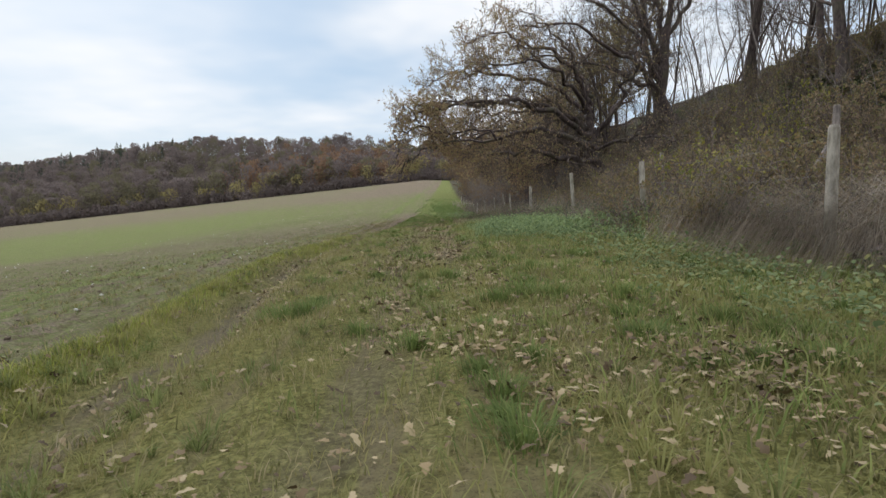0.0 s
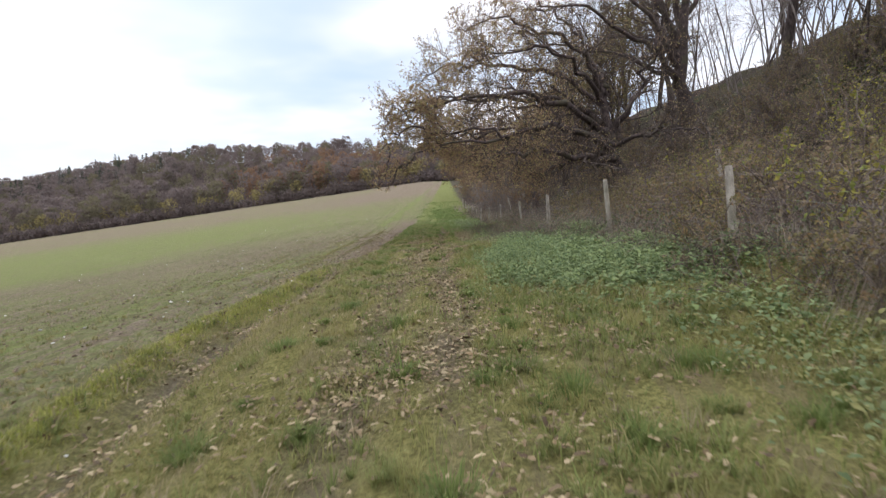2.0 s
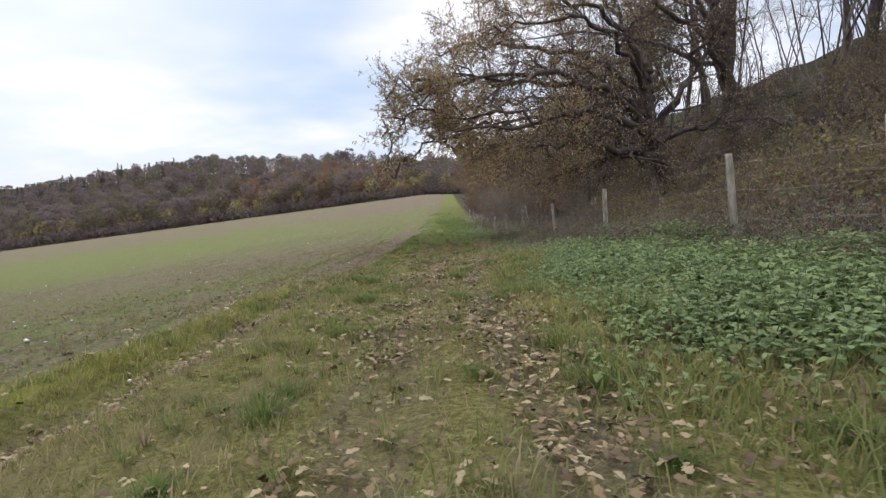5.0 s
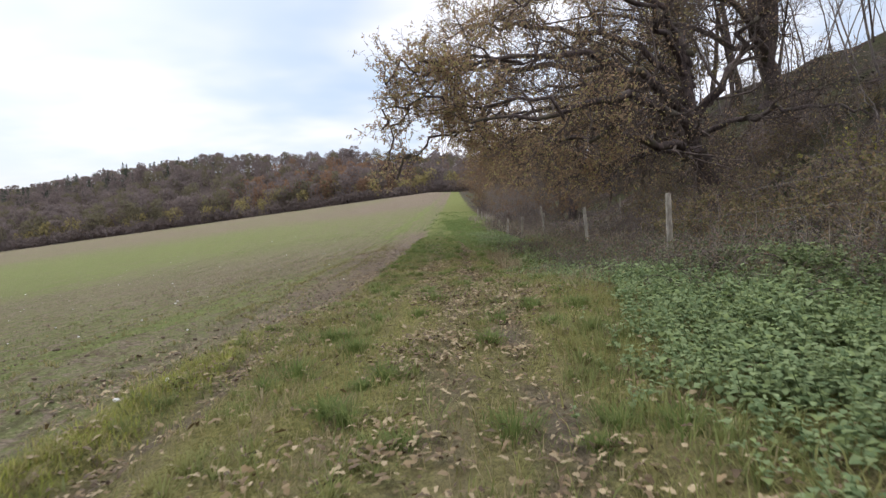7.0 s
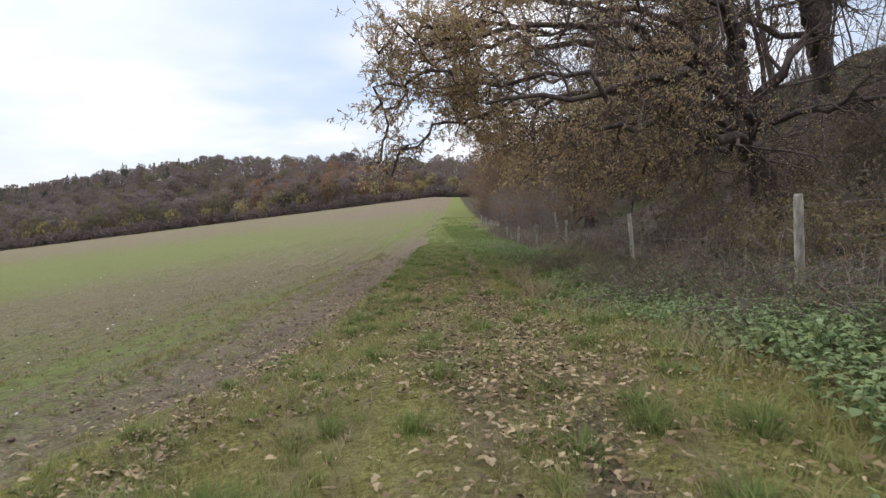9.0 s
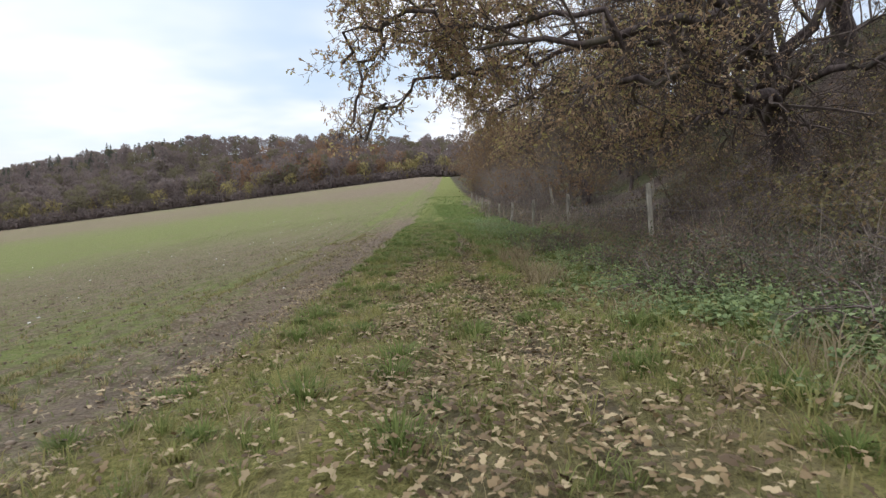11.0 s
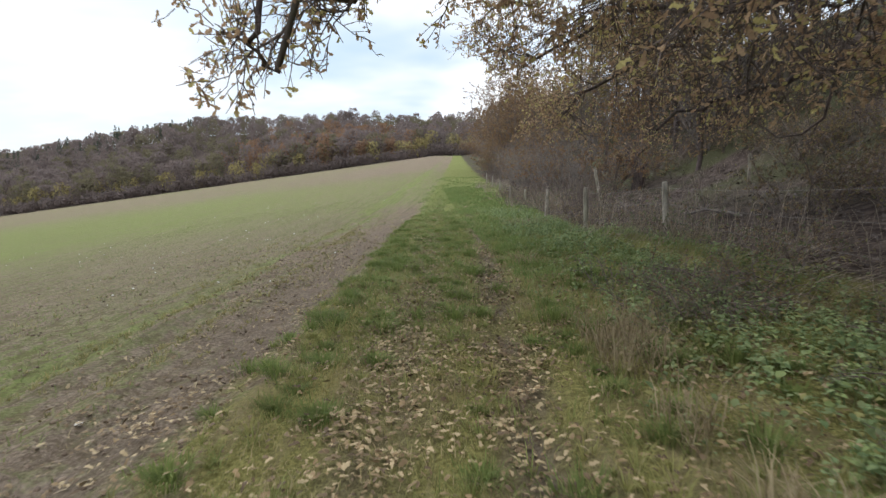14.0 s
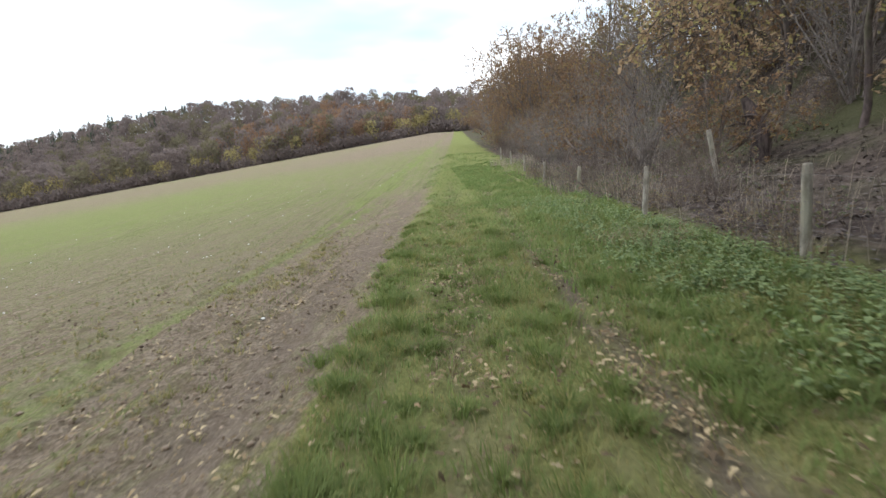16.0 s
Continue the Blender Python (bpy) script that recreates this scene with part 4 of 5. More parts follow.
for x, y, turn, ln, seed in ((7.0, 16.4, 2.6, 2.6, 1), (6.2, 13.6, 2.3, 2.2, 2), (5.4, 18.6, 0.4, 2.4, 3), (7.4, 20.5, 2.9, 2.8, 4), (6.4, 25.6, 0.2, 2.2, 5), (5.2, 31.0, 2.7, 2.0, 6)):
    rs = np.random.default_rng(300 + seed)
    branch = thing("fallen_branch", on_land(x, y, 0.04), "pale dead branch fallen across the bank", "branch", "dead branches on the bank")
    pts, fb = [], Build()
    for i in range(8):
        t = i / 7
        dx, dy = ln * t * math.cos(turn), ln * t * math.sin(turn)
        pts.append(np.array((dx, dy, land(x + dx, y + dy) - land(x, y) + 0.28 * math.sin(3.0 * t) + rs.normal(0, 0.03))))
    fb.tube(pts, [0.03 * (1 - 0.8 * i / 7) for i in range(8)], 6)
    part("stem", fb.mesh("stem", M_GREY, True), branch)
    for i in range(9):
        ft = Build()
        ft.tube(wander(rs, pts[rs.integers(2, 7)], (math.cos(turn) + rs.normal(0, 0.6), math.sin(turn) + rs.normal(0, 0.6), rs.uniform(0, 0.8)), rs.uniform(0.3, 0.8), 4, 0.2), [0.01, 0.008, 0.006, 0.004, 0.002], 4)
        part("twig", ft.mesh("twig", M_GREY), branch)

snag = thing("dead_snag", on_land(5.93, 39.3, -0.1), "dark broken snag of a dead tree with stub branches", "snag")
sb, rs = Build(), np.random.default_rng(31)
sb.tube([(0, 0, 0), (0.05, 0, 0.5), (-0.1, 0.05, 1.0), (-0.3, 0.05, 1.35)], [0.22, 0.19, 0.16, 0.07], 9)
part("stem", sb.mesh("stem", M_BARK, True), snag)
for a in range(4):
    sb = Build()
    p0 = np.array((-0.05, 0, 0.6 + 0.18 * a))
    sb.tube(wander(rs, p0, (math.cos(1.9 * a), math.sin(1.9 * a), 0.3), 0.6, 4, 0.25), [0.06, 0.05, 0.035, 0.025, 0.012], 6)
    part("stub", sb.mesh("stub", M_BARK, True), snag)

fence = thing("wire_fence", (0, 0, 0), "rusty grey wire netting strung between the posts", "fence")
for level in (0.12, 0.38, 0.64, 0.9):
    b = Build()
    pts = []
    for a, c in zip(POSTS[:-1], POSTS[1:]):
        for t in (0, 0.25, 0.5, 0.75):
            x, y = a[0] + (c[0] - a[0]) * t, a[1] + (c[1] - a[1]) * t
            top = a[2] + (c[2] - a[2]) * t
            g = land(x, y)
            pts.append((x - 0.07, y, g + (top - g) * level - 0.05 * math.sin(math.pi * t)))
    b.tube(pts, [0.0012] * len(pts), 3)
    part("strand", b.mesh("strand", M_WIRE), fence)
net = Build()
for a, c in zip(POSTS[2:9], POSTS[3:10]):
    n = int((c[1] - a[1]) / 0.16)
    for i in range(n):
        t = i / n
        x, y = a[0] + (c[0] - a[0]) * t, a[1] + (c[1] - a[1]) * t
        top, g = a[2] + (c[2] - a[2]) * t, land(x, y)
        net.tube([(x - 0.072, y, g), (x - 0.072, y, g + (top - g) * 0.9)], [0.0006] * 2, 3)
part("netting", net.mesh("netting", M_WIRE), fence)


# ---------------------------------------------------------------- woods on the far hill
def far_crown(rng, h, w, n, size, conifer=False):
    vs, ts = [], []
    for i in range(n):
        if conifer:
            z = h * rng.uniform(0.08, 1.0)
            r = 0.5 * w * (1.03 - z / h) * rng.uniform(0.3, 1.0)
        else:
            z = h * (0.10 + 0.88 * rng.uniform() ** 0.75)
            q = (z / h - 0.55) / 0.5
            r = 0.5 * w * math.sqrt(max(0.05, 1 - q * q)) * rng.uniform(0.15, 1.05) ** 0.6
        a = rng.uniform(0, 6.283)
        c = np.array((r * math.cos(a), r * math.sin(a), z))
        s = size * rng.uniform(0.5, 1.4)
        for _ in range(3):
            vs.append(c + rng.normal(0, 0.6, 3) * s * (1, 1, 1.3 if not conifer else 0.6))
        ts.append((3 * i, 3 * i + 1, 3 * i + 2))
    return np.array(vs), np.array(ts)


def woods(name, n, pick, mat, label, seed, conifer=False, h=13.0, w=8.0, tris=420, low=0.75, high=1.2):
    rng = np.random.default_rng(seed)
    forms = [far_crown(rng, h * rng.uniform(0.85, 1.15), w * rng.uniform(0.8, 1.2), tris, 0.58 if not conifer else 0.6, conifer) for _ in range(5)]
    pos = np.array([(x, y, land(x, y) + hill(x, y) - 0.5) for x, y in (pick(rng) for _ in range(n))])
    v, t = scatter(forms, pos, rng.uniform(0, 6.28, n), np.abs(rng.normal(0, 0.04, n)), rng.uniform(low, high, n), rng)
    return stuff(name, v, t, mat, label, "woods")


def hill(x, y):
    return 0.0


woods("bare_woods", 760, lambda r: (r.uniform(-430, 60), 304 + 200 * r.uniform() ** 1.4), M_FAR_BARE_HAZED, "bare grey-brown broadleaf woods covering the far hill, distance haze in their colour", 21)
woods("olive_woods", 330, lambda r: (r.uniform(-430, 60), 303 + 150 * r.uniform() ** 1.6), M_FAR_OLIVE, "olive-brown trees among the far woods", 26, tris=420)
woods("copper_woods", 130, lambda r: (r.normal(-66, 30), 306 + 100 * r.uniform() ** 1.3), M_FAR_BROWN, "copper-brown trees among the far woods", 22, tris=420)
woods("yellow_woods", 70, lambda r: (r.uniform(-330, 10), 301 + 14 * r.uniform()), M_FAR_YELLOW, "yellowing small trees along the far field edge", 23, h=9.0, w=7.0, tris=240)
woods("conifer_woods", 170, lambda r: (r.uniform(-430, -175), 395 + 75 * r.uniform()), M_FAR_DARK, "dark conifers on the skyline of the far hill", 24, True, 14.5, 6.5, 340)
woods("edge_thicket", 420, lambda r: (r.uniform(-430, 30), 299 + 5 * r.uniform()), M_FAR_BARE_HAZED, "low thicket along the foot of the far woods", 25, h=5.0, w=5.0, tris=110)


# ---------------------------------------------------------------- grass, leaves, nettles
rng = np.random.default_rng(77)


def tuft(u, x, y):
    return 0.15 + 0.85 * min(1.0, max(0.0, 0.5 + 1.4 * noise.noise(Vector((2.1 * x, 0.42 * y, 3.7))) + 0.6 * hash_noise(x, y, 4.1)))


def trodden(u, y):
    """How far wheels and leaves have worn the turf away."""
    return max(0.92 * smooth(y, 7.0, 11.0) * bell(u - rut_u(y), 0.17), 0.6 * bell(u - left_u(y), 0.2) * (1 - 0.5 * smooth(y, 24.0, 30.0)), 0.9 * bell(u - furrow_u(y), 0.14) * (1 - smooth(y, 20.0, 24.0)))


def on_track(u, x, y):
    return tuft(u, x, y) * max(0.05, 1 - trodden(u, y))


def inside(f):
    return lambda u, x, y: f(u, x, y) if u > edge_u(y) + 0.22 * hash_noise(x, y, 0.6) + 0.25 * hash_noise(x, y, 2.3) + 1.0 * smooth(y, 30.0, 48.0) * (hash_noise(x, y, 0.22) + 0.6 * hash_noise(x, y, 1.0)) else 0.0


def streaked(u, x, y):
    s = 0.5 + 1.5 * noise.noise(Vector((2.2 * x, 0.5 * y, 1.3)))
    rim = 0.9 * bell(u - edge_u(y) - 0.2, 0.22)
    return min(1.0, max(0.0, s + rim - 0.9 * trodden(u, y)))


p1 = spots(rng, 320000, -2.4, 3.2, 3.2, 42, inside(on_track), 1.2)
p2 = spots(rng, 60000, -0.6, 5.0, 40, 80, inside(tuft), 1.3)
v1, t1 = blades(rng, p1, 0.02, 0.065, 0.0026, 1.5)
v2, t2 = blades(rng, p2, 0.03, 0.09, 0.006, 1.4)
stuff("far_track_grass", v2, t2, M_VERGE, "green grass where the track runs on along the hedge", "grass")
stuff("track_grass", v1, t1, M_GRASS, "short worn grass of the track with straw-coloured blades", "grass")


def clumped(s, cut):
    return lambda u, x, y: 1.0 if hash_noise(x + 7, y - 3, s) > cut else 0.0


p3 = spots(rng, 60000, -2.4, 3.2, 3.4, 40, inside(clumped(1.9, 0.22)), 1.1)
v, t = blades(rng, p3, 0.04, 0.12, 0.003, 1.2)
stuff("grass_tufts", v, t, M_LUSH, "lush green tufts of longer grass", "grass")
pv = spots(rng, 30000, 0.35, 3.2, 3.4, 12.0, lambda u, x, y: smooth(u, 0.3, 1.5) * min(1.0, max(0.0, 0.45 + 1.3 * hash_noise(x, y, 1.1))), 1.0)
v, t = blades(rng, pv, 0.035, 0.105, 0.0034, 1.4)
stuff("near_verge_grass", v, t, M_FRESH, "long fresh grass of the near verge", "grass")
pl = spots(rng, 60000, -0.8, 3.2, 23.5, 42, inside(lambda u, x, y: smooth(y, 25.5, 31.0) * (0.35 + 0.65 * streaked(u, x, y)) * (1 - 0.9 * math.exp(-((u - rut_u(y)) / 0.16) ** 2))), 1.2)
v, t = blades(rng, pl, 0.03, 0.085, 0.0036, 1.3)
stuff("lush_track_grass", v, t, M_VERGE, "fresh green grass between the ruts of the track", "grass")
p4 = spots(rng, 80000, 1.25, 3.4, 23, 60, lambda u, x, y: lerp(y, (23, 26, 33), (0.0, 0.12, 1.0)) * (1.0 if hash_noise(x, y, 0.9) > -0.25 else 0.2), 1.0)
v, t = blades(rng, p4, 0.04, 0.12, 0.005, 1.1)
stuff("verge_grass", v, t, M_VERGE, "bright green grass of the verge beside the fence", "grass")


def tufted(rng, centres, many, low, high, spread, width):
    """Tufts of grass: blades that fan out from each centre."""
    c = np.repeat(centres, many, 0)
    n = len(c)
    a, q = rng.uniform(0, 2 * math.pi, n), np.abs(rng.normal(0, 1, n))
    big = np.repeat(rng.uniform(0.5, 1.3, len(centres)), many)
    out = np.stack([np.cos(a), np.sin(a), 0 * a], -1)
    base = c + out * (spread * q * big)[:, None] * 0.5
    h = rng.uniform(low, high, n) * big
    side = np.stack([-np.sin(a), np.cos(a), 0 * a], -1) * (width * rng.uniform(0.6, 1.3, n))[:, None]
    fall = out * (h * rng.uniform(0.3, 1.3, n))[:, None]
    up = np.array([0, 0, 1.0])
    mid_ = base + fall * 0.4 + up * (0.6 * h)[:, None]
    v = np.stack([base - side, base + side, mid_ - side * 0.7, mid_ + side * 0.7, base + fall + up * (h * 0.75)[:, None]], 1)
    tri = np.array([(0, 1, 3), (0, 3, 2), (2, 3, 4)])
    return v.reshape(-1, 3), (tri[None] + (np.arange(n) * 5)[:, None, None]).reshape(-1, 3)


pt = spots(rng, 8600, -2.4, 3.3, 3.6, 36, inside(streaked), 1.1)
v, t = tufted(rng, pt, 26, 0.04, 0.11, 0.05, 0.0026)
stuff("tussocks", v, t, M_LUSH, "yellow-green tussocks standing out of the track", "grass")
pq = spots(rng, 420, -1.0, 2.6, 4.0, 36, inside(lambda u, x, y: 1.0 - 0.95 * trodden(u, y)), 1.0)
v, t = tufted(rng, pq, 210, 0.035, 0.10, 0.16, 0.0028)
pj = spots(rng, 120, -0.6, 2.2, 22.0, 38, lambda u, x, y: 1.0 - 0.95 * trodden(u, y) if u > edge_u(y) else 0.0, 1.0)
vj, tj = tufted(rng, pj, 200, 0.05, 0.13, 0.17, 0.003)
v, t = np.concatenate([v, vj]), np.concatenate([t, tj + len(v)])
pe = spots(rng, 260, -1.6, 0.2, 17.5, 40, lambda u, x, y: bell(u - edge_u(y) - 0.15, 0.18), 1.0)
ve, te = tufted(rng, pe, 190, 0.035, 0.10, 0.14, 0.0028)
v, t = np.concatenate([v, ve]), np.concatenate([t, te + len(v)])
stuff("grass_domes", v, t, M_DOME, "dense dark green grass tussocks swelling out of the track", "grass")
pr = spots(rng, 60000, -2.6, -1.2, 3.4, 18, lambda u, x, y: bell(u - ridge_u(y) - 0.08 * hash_noise(x, y, 0.7), 0.17) * (1 - smooth(y, 15.5, 18.0)) * (0.35 + 0.65 * smooth(hash_noise(x, y, 1.1), -0.35, 0.2)), 1.0)
v, t = blades(rng, pr, 0.025, 0.085, 0.0032, 1.3)
stuff("ridge_grass", v, t, M_RIDGE, "yellow-green grass on the ridge at the field's edge", "grass")
pw = spots(rng, 30000, -7.0, -0.6, 3.6, 40, lambda u, x, y: (lerp(u - edge_u(y), (-5, -1.0, -0.1, 0), (0.05, 0.3, 0.5, 0)) * (1 - bell(u - soil_u(y), 0.36) * smooth(y, 16.0, 20.0)) + 0.9 * bell(u - soil_u(y) + 1.1, 0.5) * smooth(y, 16.0, 21.0)) * max(0.0, 0.4 + 1.6 * noise.noise(Vector((1.8 * x, 0.35 * y, 5.1)))), 1.2)
v, t = tufted(rng, pw, 12, 0.025, 0.07, 0.05, 0.0035)
stuff("field_weeds", v, t, M_GRASS, "small weeds and volunteer shoots on the field margin", "weeds")
ps = spots(rng, 1800, -2.4, 3.4, 3.6, 36, inside(streaked), 1.0)
v, t = tufted(rng, ps, 20, 0.04, 0.10, 0.06, 0.0022)
stuff("straw_tufts", v, t, M_STRAW, "bleached straw tufts in the track", "grass")
p5 = spots(rng, 16000, 1.4, 3.6, 17.5, 34, clumped(0.8, 0.12), 1.0)
v, t = blades(rng, p5, 0.06, 0.26, 0.003, 1.9)
pg = spots(rng, 1800, 1.3, 1.7, 22, 25.6, clumped(1.5, -0.15), 1.0)
vg, tg = blades(rng, pg, 0.1, 0.28, 0.003, 1.4)
v, t = np.concatenate([v, vg]), np.concatenate([t, tg + len(v)])
stuff("dry_grass", v, t, M_STRAW, "dry straw-coloured grass by the fence", "grass")
pd = spots(rng, 15000, 3.1, 4.9, 5, 60, clumped(0.7, 0.08), 1.2)
v, t = blades(rng, pd, 0.2, 0.62, 0.004, 1.3)
stuff("withered_grass", v, t, M_DEAD, "grey withered grass hanging over the fence foot", "grass")


def thatch(rng, n, u0, u1, y0, y1, high, out, face=(-1.0, 0.0), wide=0.0055):
    """Long dead strands that rise and hang over towards the track."""
    base = spots(rng, n, u0, u1, y0, y1)
    n = len(base)
    h, o, side = high * rng.uniform(0.5, 1.2, n) * np.array([lerp(u_of(q[0], q[1]), (3.0, 3.7), (0.8, 1.2)) for q in base]) * np.array([1.0 + 0.7 * hash_noise(q[0], q[1], 1.3) for q in base]), out * rng.uniform(0.5, 1.3, n), rng.normal(0, 0.15, n)
    w = wide * rng.uniform(0.6, 1.4, n)
    rows = []
    for t in (0.0, 0.3, 0.55, 0.8, 1.0):
        z = h * (0.8 + 0.62 * t - 1.36 * t * t)
        c = base + np.stack([face[0] * o * t ** 1.3 - face[1] * side * t, face[1] * o * t ** 1.3 - face[0] * side * t, z], -1)
        for q in (-1, 1):
            rows.append(c + np.stack([0.3 * q * w, q * w * (1.1 - t), 0 * w], -1))
    v = np.stack(rows, 1)
    tri = np.array([f for k_ in range(4) for f in ((2 * k_, 2 * k_ + 1, 2 * k_ + 3), (2 * k_, 2 * k_ + 3, 2 * k_ + 2))])
    return v.reshape(-1, 3), (tri[None] + (np.arange(n) * 10)[:, None, None]).reshape(-1, 3)


v2, t2 = thatch(rng, 2300, 3.0, 3.7, 6.2, 10.0, 0.7, 0.62, (-0.9, -0.4), 0.005)
stuff("drooping_grass", v2, t2, M_DEAD, "thick drooping mound of grey dead grass", "grass")
v2, t2 = thatch(rng, 1500, 3.0, 3.9, 12.6, 30, 0.4, 0.5)
stuff("hanging_grass", v2, t2, M_DEAD, "withered grass hanging through the fence", "grass")
pk = spots(rng, 1300, 3.2, 5.2, 6, 42, clumped(0.5, -0.1), 1.0)
v, t = blades(rng, pk, 0.4, 1.0, 0.0035, 0.8)
stuff("dry_stalks", v, t, M_DEAD, "upright dry weed stalks behind the fence", "stalks")
p6 = spots(rng, 100000, -16, -1.5, 4, 60, lambda u, x, y: min(1.0, max(0.05, 0.35 + 1.2 * hash_noise(x * 2.2, y * 0.25, 0.8) + 0.9 * hash_noise(x, y, 3.1))), 1.4)
v, t = blades(rng, p6, 0.02, 0.07, 0.0045, 1.3)
stuff("crop_shoots", v, t, M_SHOOT, "sparse green shoots of a young cereal crop", "crop")

lf = []
for i in range(5):
    b = Build()
    r2 = np.random.default_rng(i)
    b.leaf(np.array((-0.5, 0, 0.0)), np.array((1.0, 0, 0)), unit(np.array((0.0, r2.normal(0, 0.3), 1.0))), 1.0, (0.62, 0.56, 0.7, 0.6, 0.5)[i], "litter" if i < 2 else "oak")
    if i in (1, 3):
        b.v = [(x, y, 0.9 * z + 0.25 * x * x + 0.5 * y * abs(y)) for x, y, z in b.v]
    lf.append(template(b))


def littered(u, x, y):
    heap = 0.75 * bell(u - furrow_u(y), 0.14) * smooth(y, 7.5, 9.5) * (1 - smooth(y, 21.0, 24.0)) * (0.25 + 0.75 * smooth(hash_noise(x, y, 0.5), -0.2, 0.2))
    heap += lerp(y, (8, 14, 16, 19, 22, 30), (0.35, 0.6, 1.0, 1.0, 0.7, 0.5)) * bell(u - left_u(y), 0.24) + (0.3 + 0.55 * smooth(y, 8.0, 12.5)) * bell(u - rut_u(y), lerp(y, (9, 12, 30), (0.4, 0.17, 0.14)))
    heap += 1.0 * bell(u - 1.0, 0.38) * smooth(y, 17.5, 19.5) * (1 - smooth(y, 22.5, 24.5)) + 0.9 * bell(u - 1.25, 0.25) * bell(y - 9.7, 1.1) + 0.45 * bell(u - 1.1, 0.25) * (1 - smooth(y, 6.0, 7.5))
    along = lerp(y, (3, 8, 12, 15, 25, 30, 42), (0.48, 0.4, 0.65, 1.0, 1.0, 0.55, 0.15))
    return min(1.0, 2.3 * (0.10 + 1.0 * heap) * along * (0.2 + 1.8 * max(0.0, 0.3 + hash_noise(x, y, 1.1) + 0.5 * hash_noise(x, y, 3.0))))


p7 = spots(rng, 190000, -2.6, 3.2, 3.2, 45, littered, 1.0, 0.028)
n7 = len(p7)
v, t = scatter(lf, p7, rng.uniform(0, 6.28, n7), np.abs(rng.normal(0, 0.38, n7)), rng.uniform(0.02, 0.054, n7), rng)
stuff("fallen_leaves", v, t, M_LITTER, "fallen brown oak leaves strewn over the track", "leaves")
pc = spots(rng, 90000, -2.4, 3.2, 3.2, 30, littered, 1.0, 0.012)
nc = len(pc)
v, t = scatter(lf[:2], pc, rng.uniform(0, 6.28, nc), np.abs(rng.normal(0, 0.4, nc)), rng.uniform(0.012, 0.032, nc), rng)
stuff("leaf_crumbs", v, t, M_LITTER, "crumbled brown leaf fragments between the grass", "leaves")
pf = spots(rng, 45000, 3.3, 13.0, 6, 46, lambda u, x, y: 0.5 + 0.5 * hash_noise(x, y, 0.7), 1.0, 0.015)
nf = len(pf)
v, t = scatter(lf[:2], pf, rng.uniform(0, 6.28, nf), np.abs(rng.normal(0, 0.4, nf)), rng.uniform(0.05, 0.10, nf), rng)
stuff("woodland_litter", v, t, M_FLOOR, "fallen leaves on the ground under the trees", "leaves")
p8 = spots(rng, 9000, -14, -1.8, 4, 48, lambda u, x, y: 0.35 + 0.5 * hash_noise(x, y, 0.6), 1.0, 0.012)
n8 = len(p8)
v, t = scatter(lf, p8, rng.uniform(0, 6.28, n8), np.abs(rng.normal(0, 0.35, n8)), rng.uniform(0.016, 0.042, n8), rng)
stuff("field_leaves", v, t, M_LITTER, "blown oak leaves and bleached stubble on the field", "leaves")

pz = spots(rng, 30000, -9, -0.8, 3.6, 34, lambda u, x, y: (0.5 + 0.7 * hash_noise(x, y, 0.9)) * (1.0 if u < edge_u(y) + 0.2 else 0.0), 1.1, 0.004)
v, t = blades(rng, pz, 0.012, 0.03, 0.003, 3.2)
stuff("field_stubble", v, t, M_STRAW, "bleached stubble and straw lying on the field", "straw")
stones = []
for i in range(3):
    r2 = np.random.default_rng(40 + i)
    bm = bmesh.new()
    bmesh.ops.create_icosphere(bm, subdivisions=1, radius=1.0)
    vv = np.array([np.array(q.co) * r2.uniform(0.75, 1.15) * (1.2, 0.9, 0.6) for q in bm.verts])
    stones.append((vv, np.array([[q.index for q in f.verts] for f in bm.faces])))
    bm.free()
p9 = spots(rng, 420, -22, -1.6, 5, 70, None, 1.2, 0.008)
v, t = scatter(stones, p9, rng.uniform(0, 6.28, len(p9)), np.abs(rng.normal(0, 0.3, len(p9))), rng.uniform(0.008, 0.028, len(p9)), rng)
pm = spots(rng, 9000, -8, -0.6, 4, 36, lambda u, x, y: ((0.35 + 0.8 * hash_noise(x, y, 1.1)) if u < edge_u(y) else 0.0) + 0.7 * bell(u - soil_u(y), 0.4) * smooth(y, 15.0, 20.0), 1.1, 0.004)
vc, tc = scatter(stones, pm, rng.uniform(0, 6.28, len(pm)), np.abs(rng.normal(0, 0.3, len(pm))), rng.uniform(0.008, 0.026, len(pm)), rng)
stuff("soil_clods", vc, tc, M_CLOD, "crumbly clods of brown soil on the field", "soil")
stuff("field_stones", v, t, M_CHALK, "pale chalky stones lying on the field", "stones")

nt = []
for i in range(7):
    r2 = np.random.default_rng(60 + i)
    b = Build()
    h = r2.uniform(0.10, 0.22)
    top = np.array((r2.normal(0, 0.05), r2.normal(0, 0.05), h))
    b.tube([(0, 0, -0.03), tuple(top * 0.5 + (0.01, 0, 0)), tuple(top)], [0.004, 0.003, 0.002], 3)
    for j in range(4):
        f = 0.4 + 0.6 * j / 3
        for s_ in (0, math.pi):
            a = j * 1.57 + s_ + r2.normal(0, 0.35)
            ln = (0.058 - 0.024 * (j / 3)) * r2.uniform(0.75, 1.3)
            way = unit(np.array((math.cos(a), math.sin(a), r2.uniform(-0.8, 0.45))))
            b.leaf(top * f, way, unit(np.array((0, 0, 1.0)) - way * way[2]), ln, ln * 0.82, "long")
    nt.append(template(b))


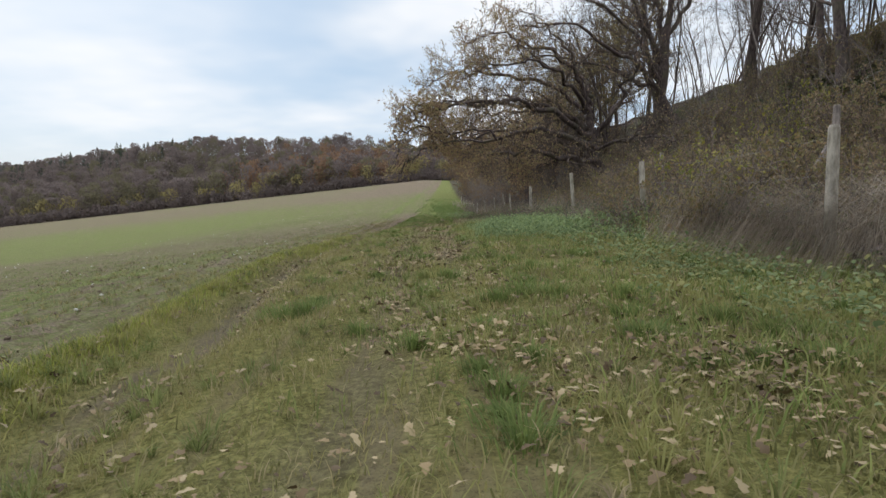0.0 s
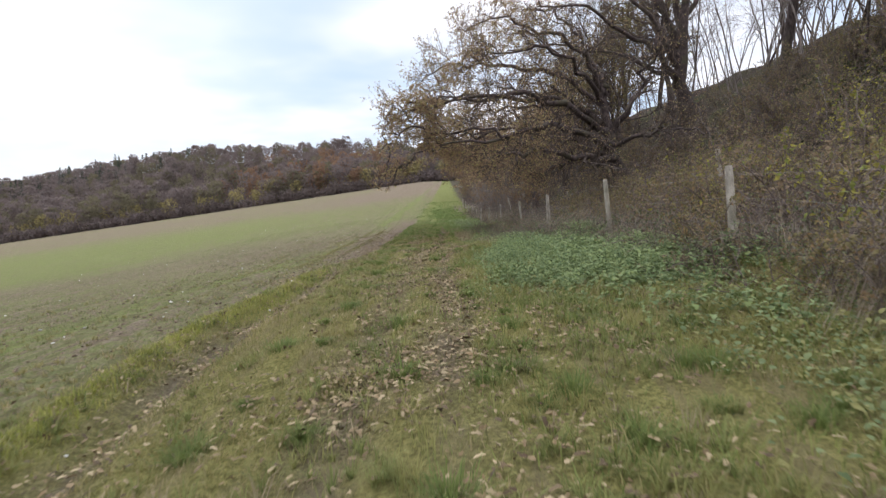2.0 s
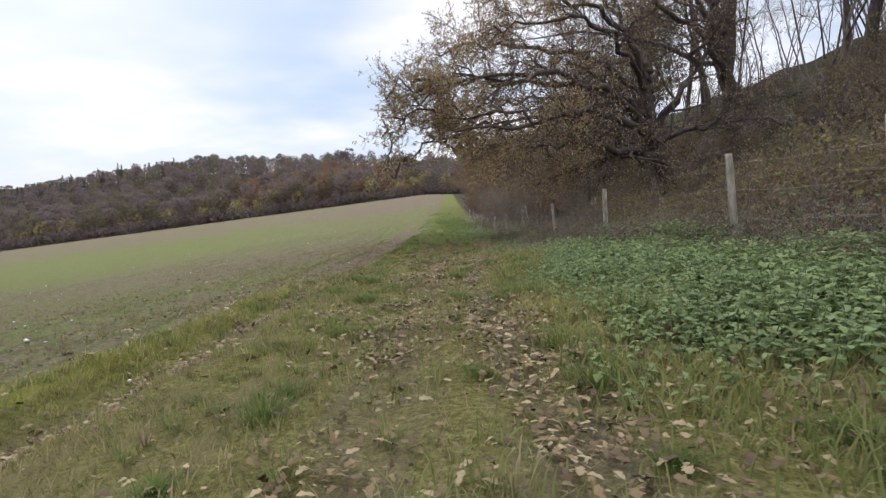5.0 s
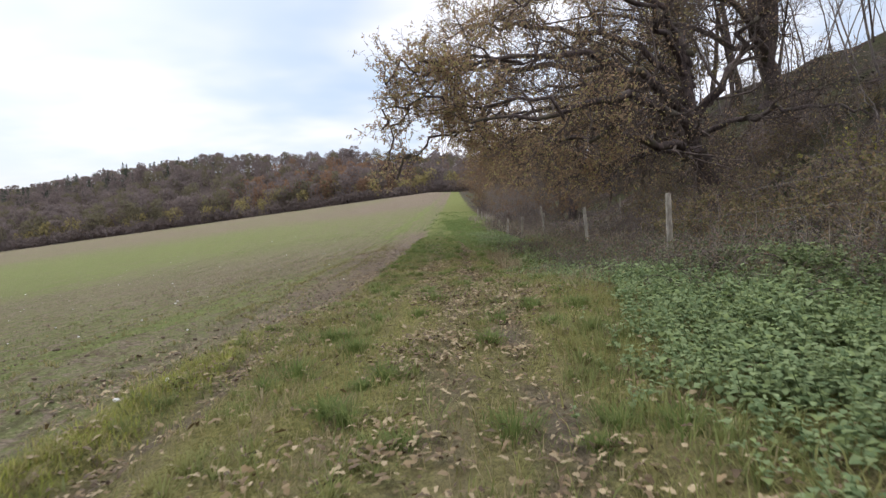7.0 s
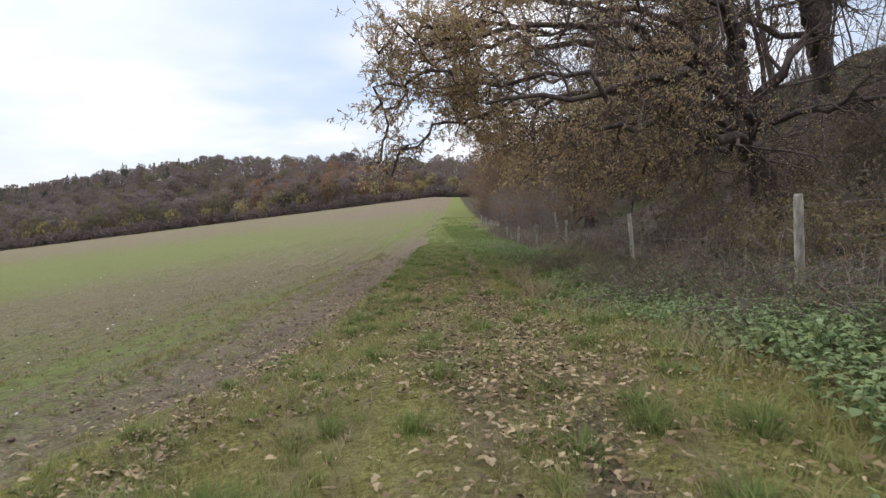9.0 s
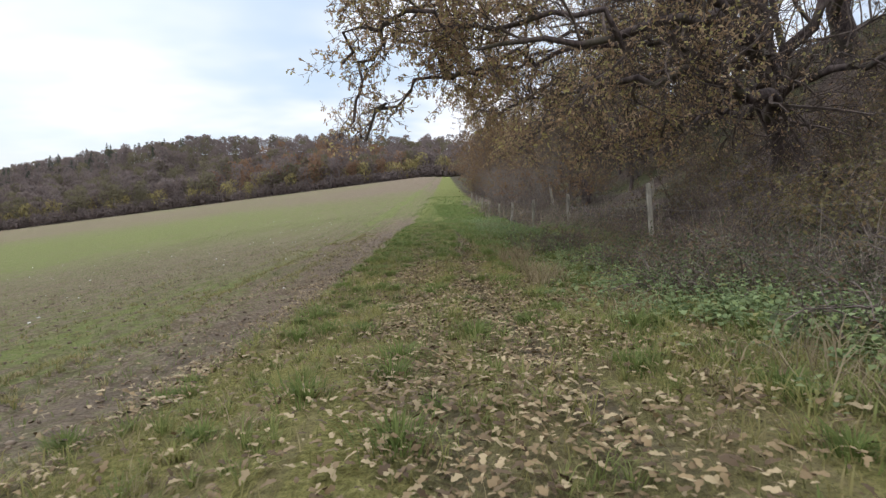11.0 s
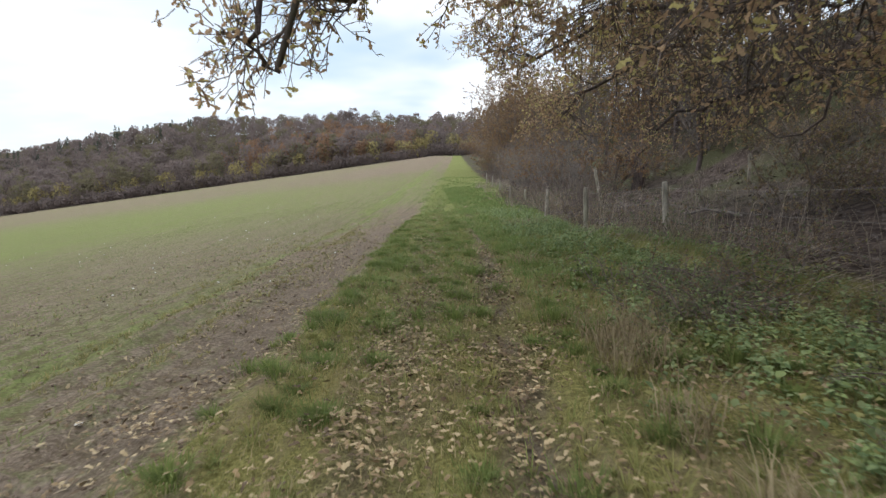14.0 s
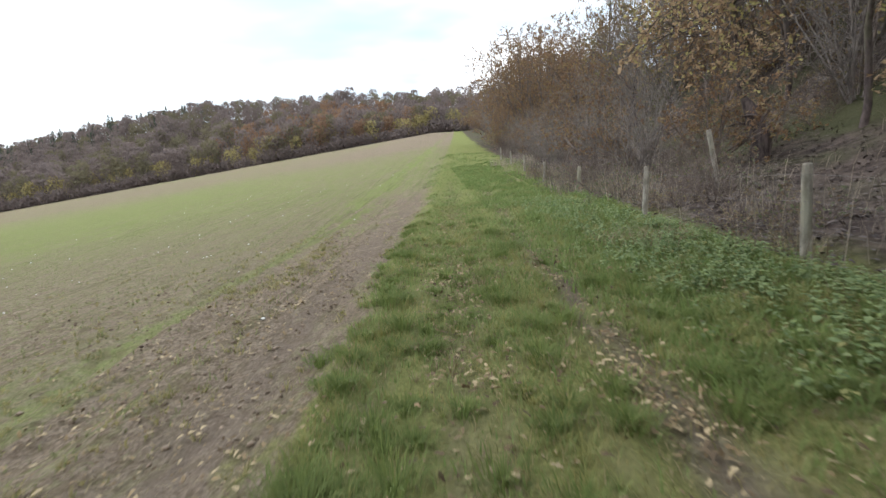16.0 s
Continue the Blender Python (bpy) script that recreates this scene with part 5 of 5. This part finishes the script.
def nettled(u, x, y):
    rim = 0.35 * hash_noise(x, y, 0.8) + 0.25 * hash_noise(x, y, 2.6) + lerp(y, (4, 10, 11, 12.5, 15.5, 18, 30), (2.0, 1.7, 1.0, 0.62, 1.0, 1.5, 1.7))
    edge = smooth(u - rim, -0.15, 0.7)
    return edge * lerp(y, (4, 10.8, 11.6, 12.4, 16.5, 18, 24, 33, 40), (0.03, 0.05, 0.35, 0.9, 0.9, 0.65, 0.4, 0.6, 0.2)) * (0.35 + 0.9 * max(0, 0.4 + hash_noise(x, y, 1.3)))


p10 = np.concatenate([spots(rng, 17000, 0.4, 3.4, 9.5, 19, nettled), spots(rng, 9000, 1.3, 3.2, 19, 40, nettled)])
n10 = len(p10)
v, t = scatter(nt, p10, rng.uniform(0, 6.28, n10), np.abs(rng.normal(0, 0.15, n10)), rng.uniform(0.75, 1.15, n10) * np.array([lerp(u_of(q[0], q[1]), (0.5, 1.9), (0.5, 1.0)) * lerp(q[1], (18, 20), (1.0, 0.85)) for q in p10]), rng)
stuff("nettles", v, t, M_NETTLE, "dense bed of green nettles beside the track", "nettles")

pn = spots(rng, 14000, 0.35, 1.9, 9.5, 20, lambda u, x, y: math.exp(-((u - lerp(y, (10, 11, 12.5, 15.5, 18), (1.6, 1.0, 0.72, 1.05, 1.4)) - 0.3 * hash_noise(x, y, 0.8)) / 0.2) ** 2), 1.0)
v, t = blades(rng, pn, 0.04, 0.13, 0.0035, 1.2)
stuff("fringe_grass", v, t, M_LUSH, "lush bright grass fringing the nettle bed", "grass")

hb = []
for i in range(5):
    r2 = np.random.default_rng(80 + i)
    b = Build()
    for j in range(11):
        a = j * 2.4 + r2.normal(0, 0.3)
        ln = r2.uniform(0.024, 0.050)
        stem = np.array((math.cos(a), math.sin(a), r2.uniform(0.4, 1.6))) * r2.uniform(0.03, 0.12)
        way = unit(np.array((math.cos(a), math.sin(a), r2.uniform(-0.4, 0.5))))
        b.leaf(stem, way, unit(np.array((0, 0, 1.0)) - way * way[2]), ln, ln * 0.7, "long")
    hb.append(template(b))
ph = spots(rng, 9500, 1.2, 3.5, 4, 44, lambda u, x, y: lerp(u, (1.5, 2.2, 3.4), (0.1, 0.7, 1.0)) * lerp(y, (4, 11, 13, 16, 18, 24, 28, 44), (1.0, 1.0, 0.1, 0.1, 1.0, 0.9, 0.25, 0.1)) * (0.4 + 1.2 * max(0, 0.4 + hash_noise(x, y, 0.9))))
nh = len(ph)
v, t = scatter(hb, ph, rng.uniform(0, 6.28, nh), np.abs(rng.normal(0, 0.2, nh)), rng.uniform(0.6, 1.15, nh), rng)
stuff("verge_herbs", v, t, M_HERB, "low leafy herbs turning yellow along the verge", "herbs")
iv = []
for i in range(4):
    r2 = np.random.default_rng(120 + i)
    b = Build()
    for j in range(6):
        a = j * 1.1 + r2.normal(0, 0.3)
        ln = r2.uniform(0.05, 0.09)
        way = unit(np.array((math.cos(a), math.sin(a), r2.uniform(-0.3, 0.8))))
        b.leaf(np.array((0.06 * math.cos(a), 0.06 * math.sin(a), r2.uniform(0.02, 0.22))), way, unit(np.array((0, 0, 1.0)) - way * way[2]), ln, ln * 0.8, "plain")
    iv.append(template(b))
pi_ = spots(rng, 26000, 4.2, 16.0, 8, 25, lambda u, x, y: min(1.0, max(0.0, lerp(u, (4.2, 6.5), (0.1, 0.8)) * (0.4 + 2.2 * hash_noise(x, y, 0.45)))), 1.0)
ni = len(pi_)
v, t = scatter(iv, pi_, rng.uniform(0, 6.28, ni), np.abs(rng.normal(0, 0.4, ni)), rng.uniform(0.7, 1.6, ni), rng)
stuff("bank_ivy", v, t, M_IVY, "dark olive ivy and low growth covering the bank", "ivy")
pb = spots(rng, 5000, 4.0, 14.0, 8, 46, clumped(0.6, -0.1), 1.0)
v, t = blades(rng, pb, 0.1, 0.4, 0.004, 1.4)
stuff("bank_grass", v, t, M_DEAD, "thin withered grass on the slope of the bank", "grass")
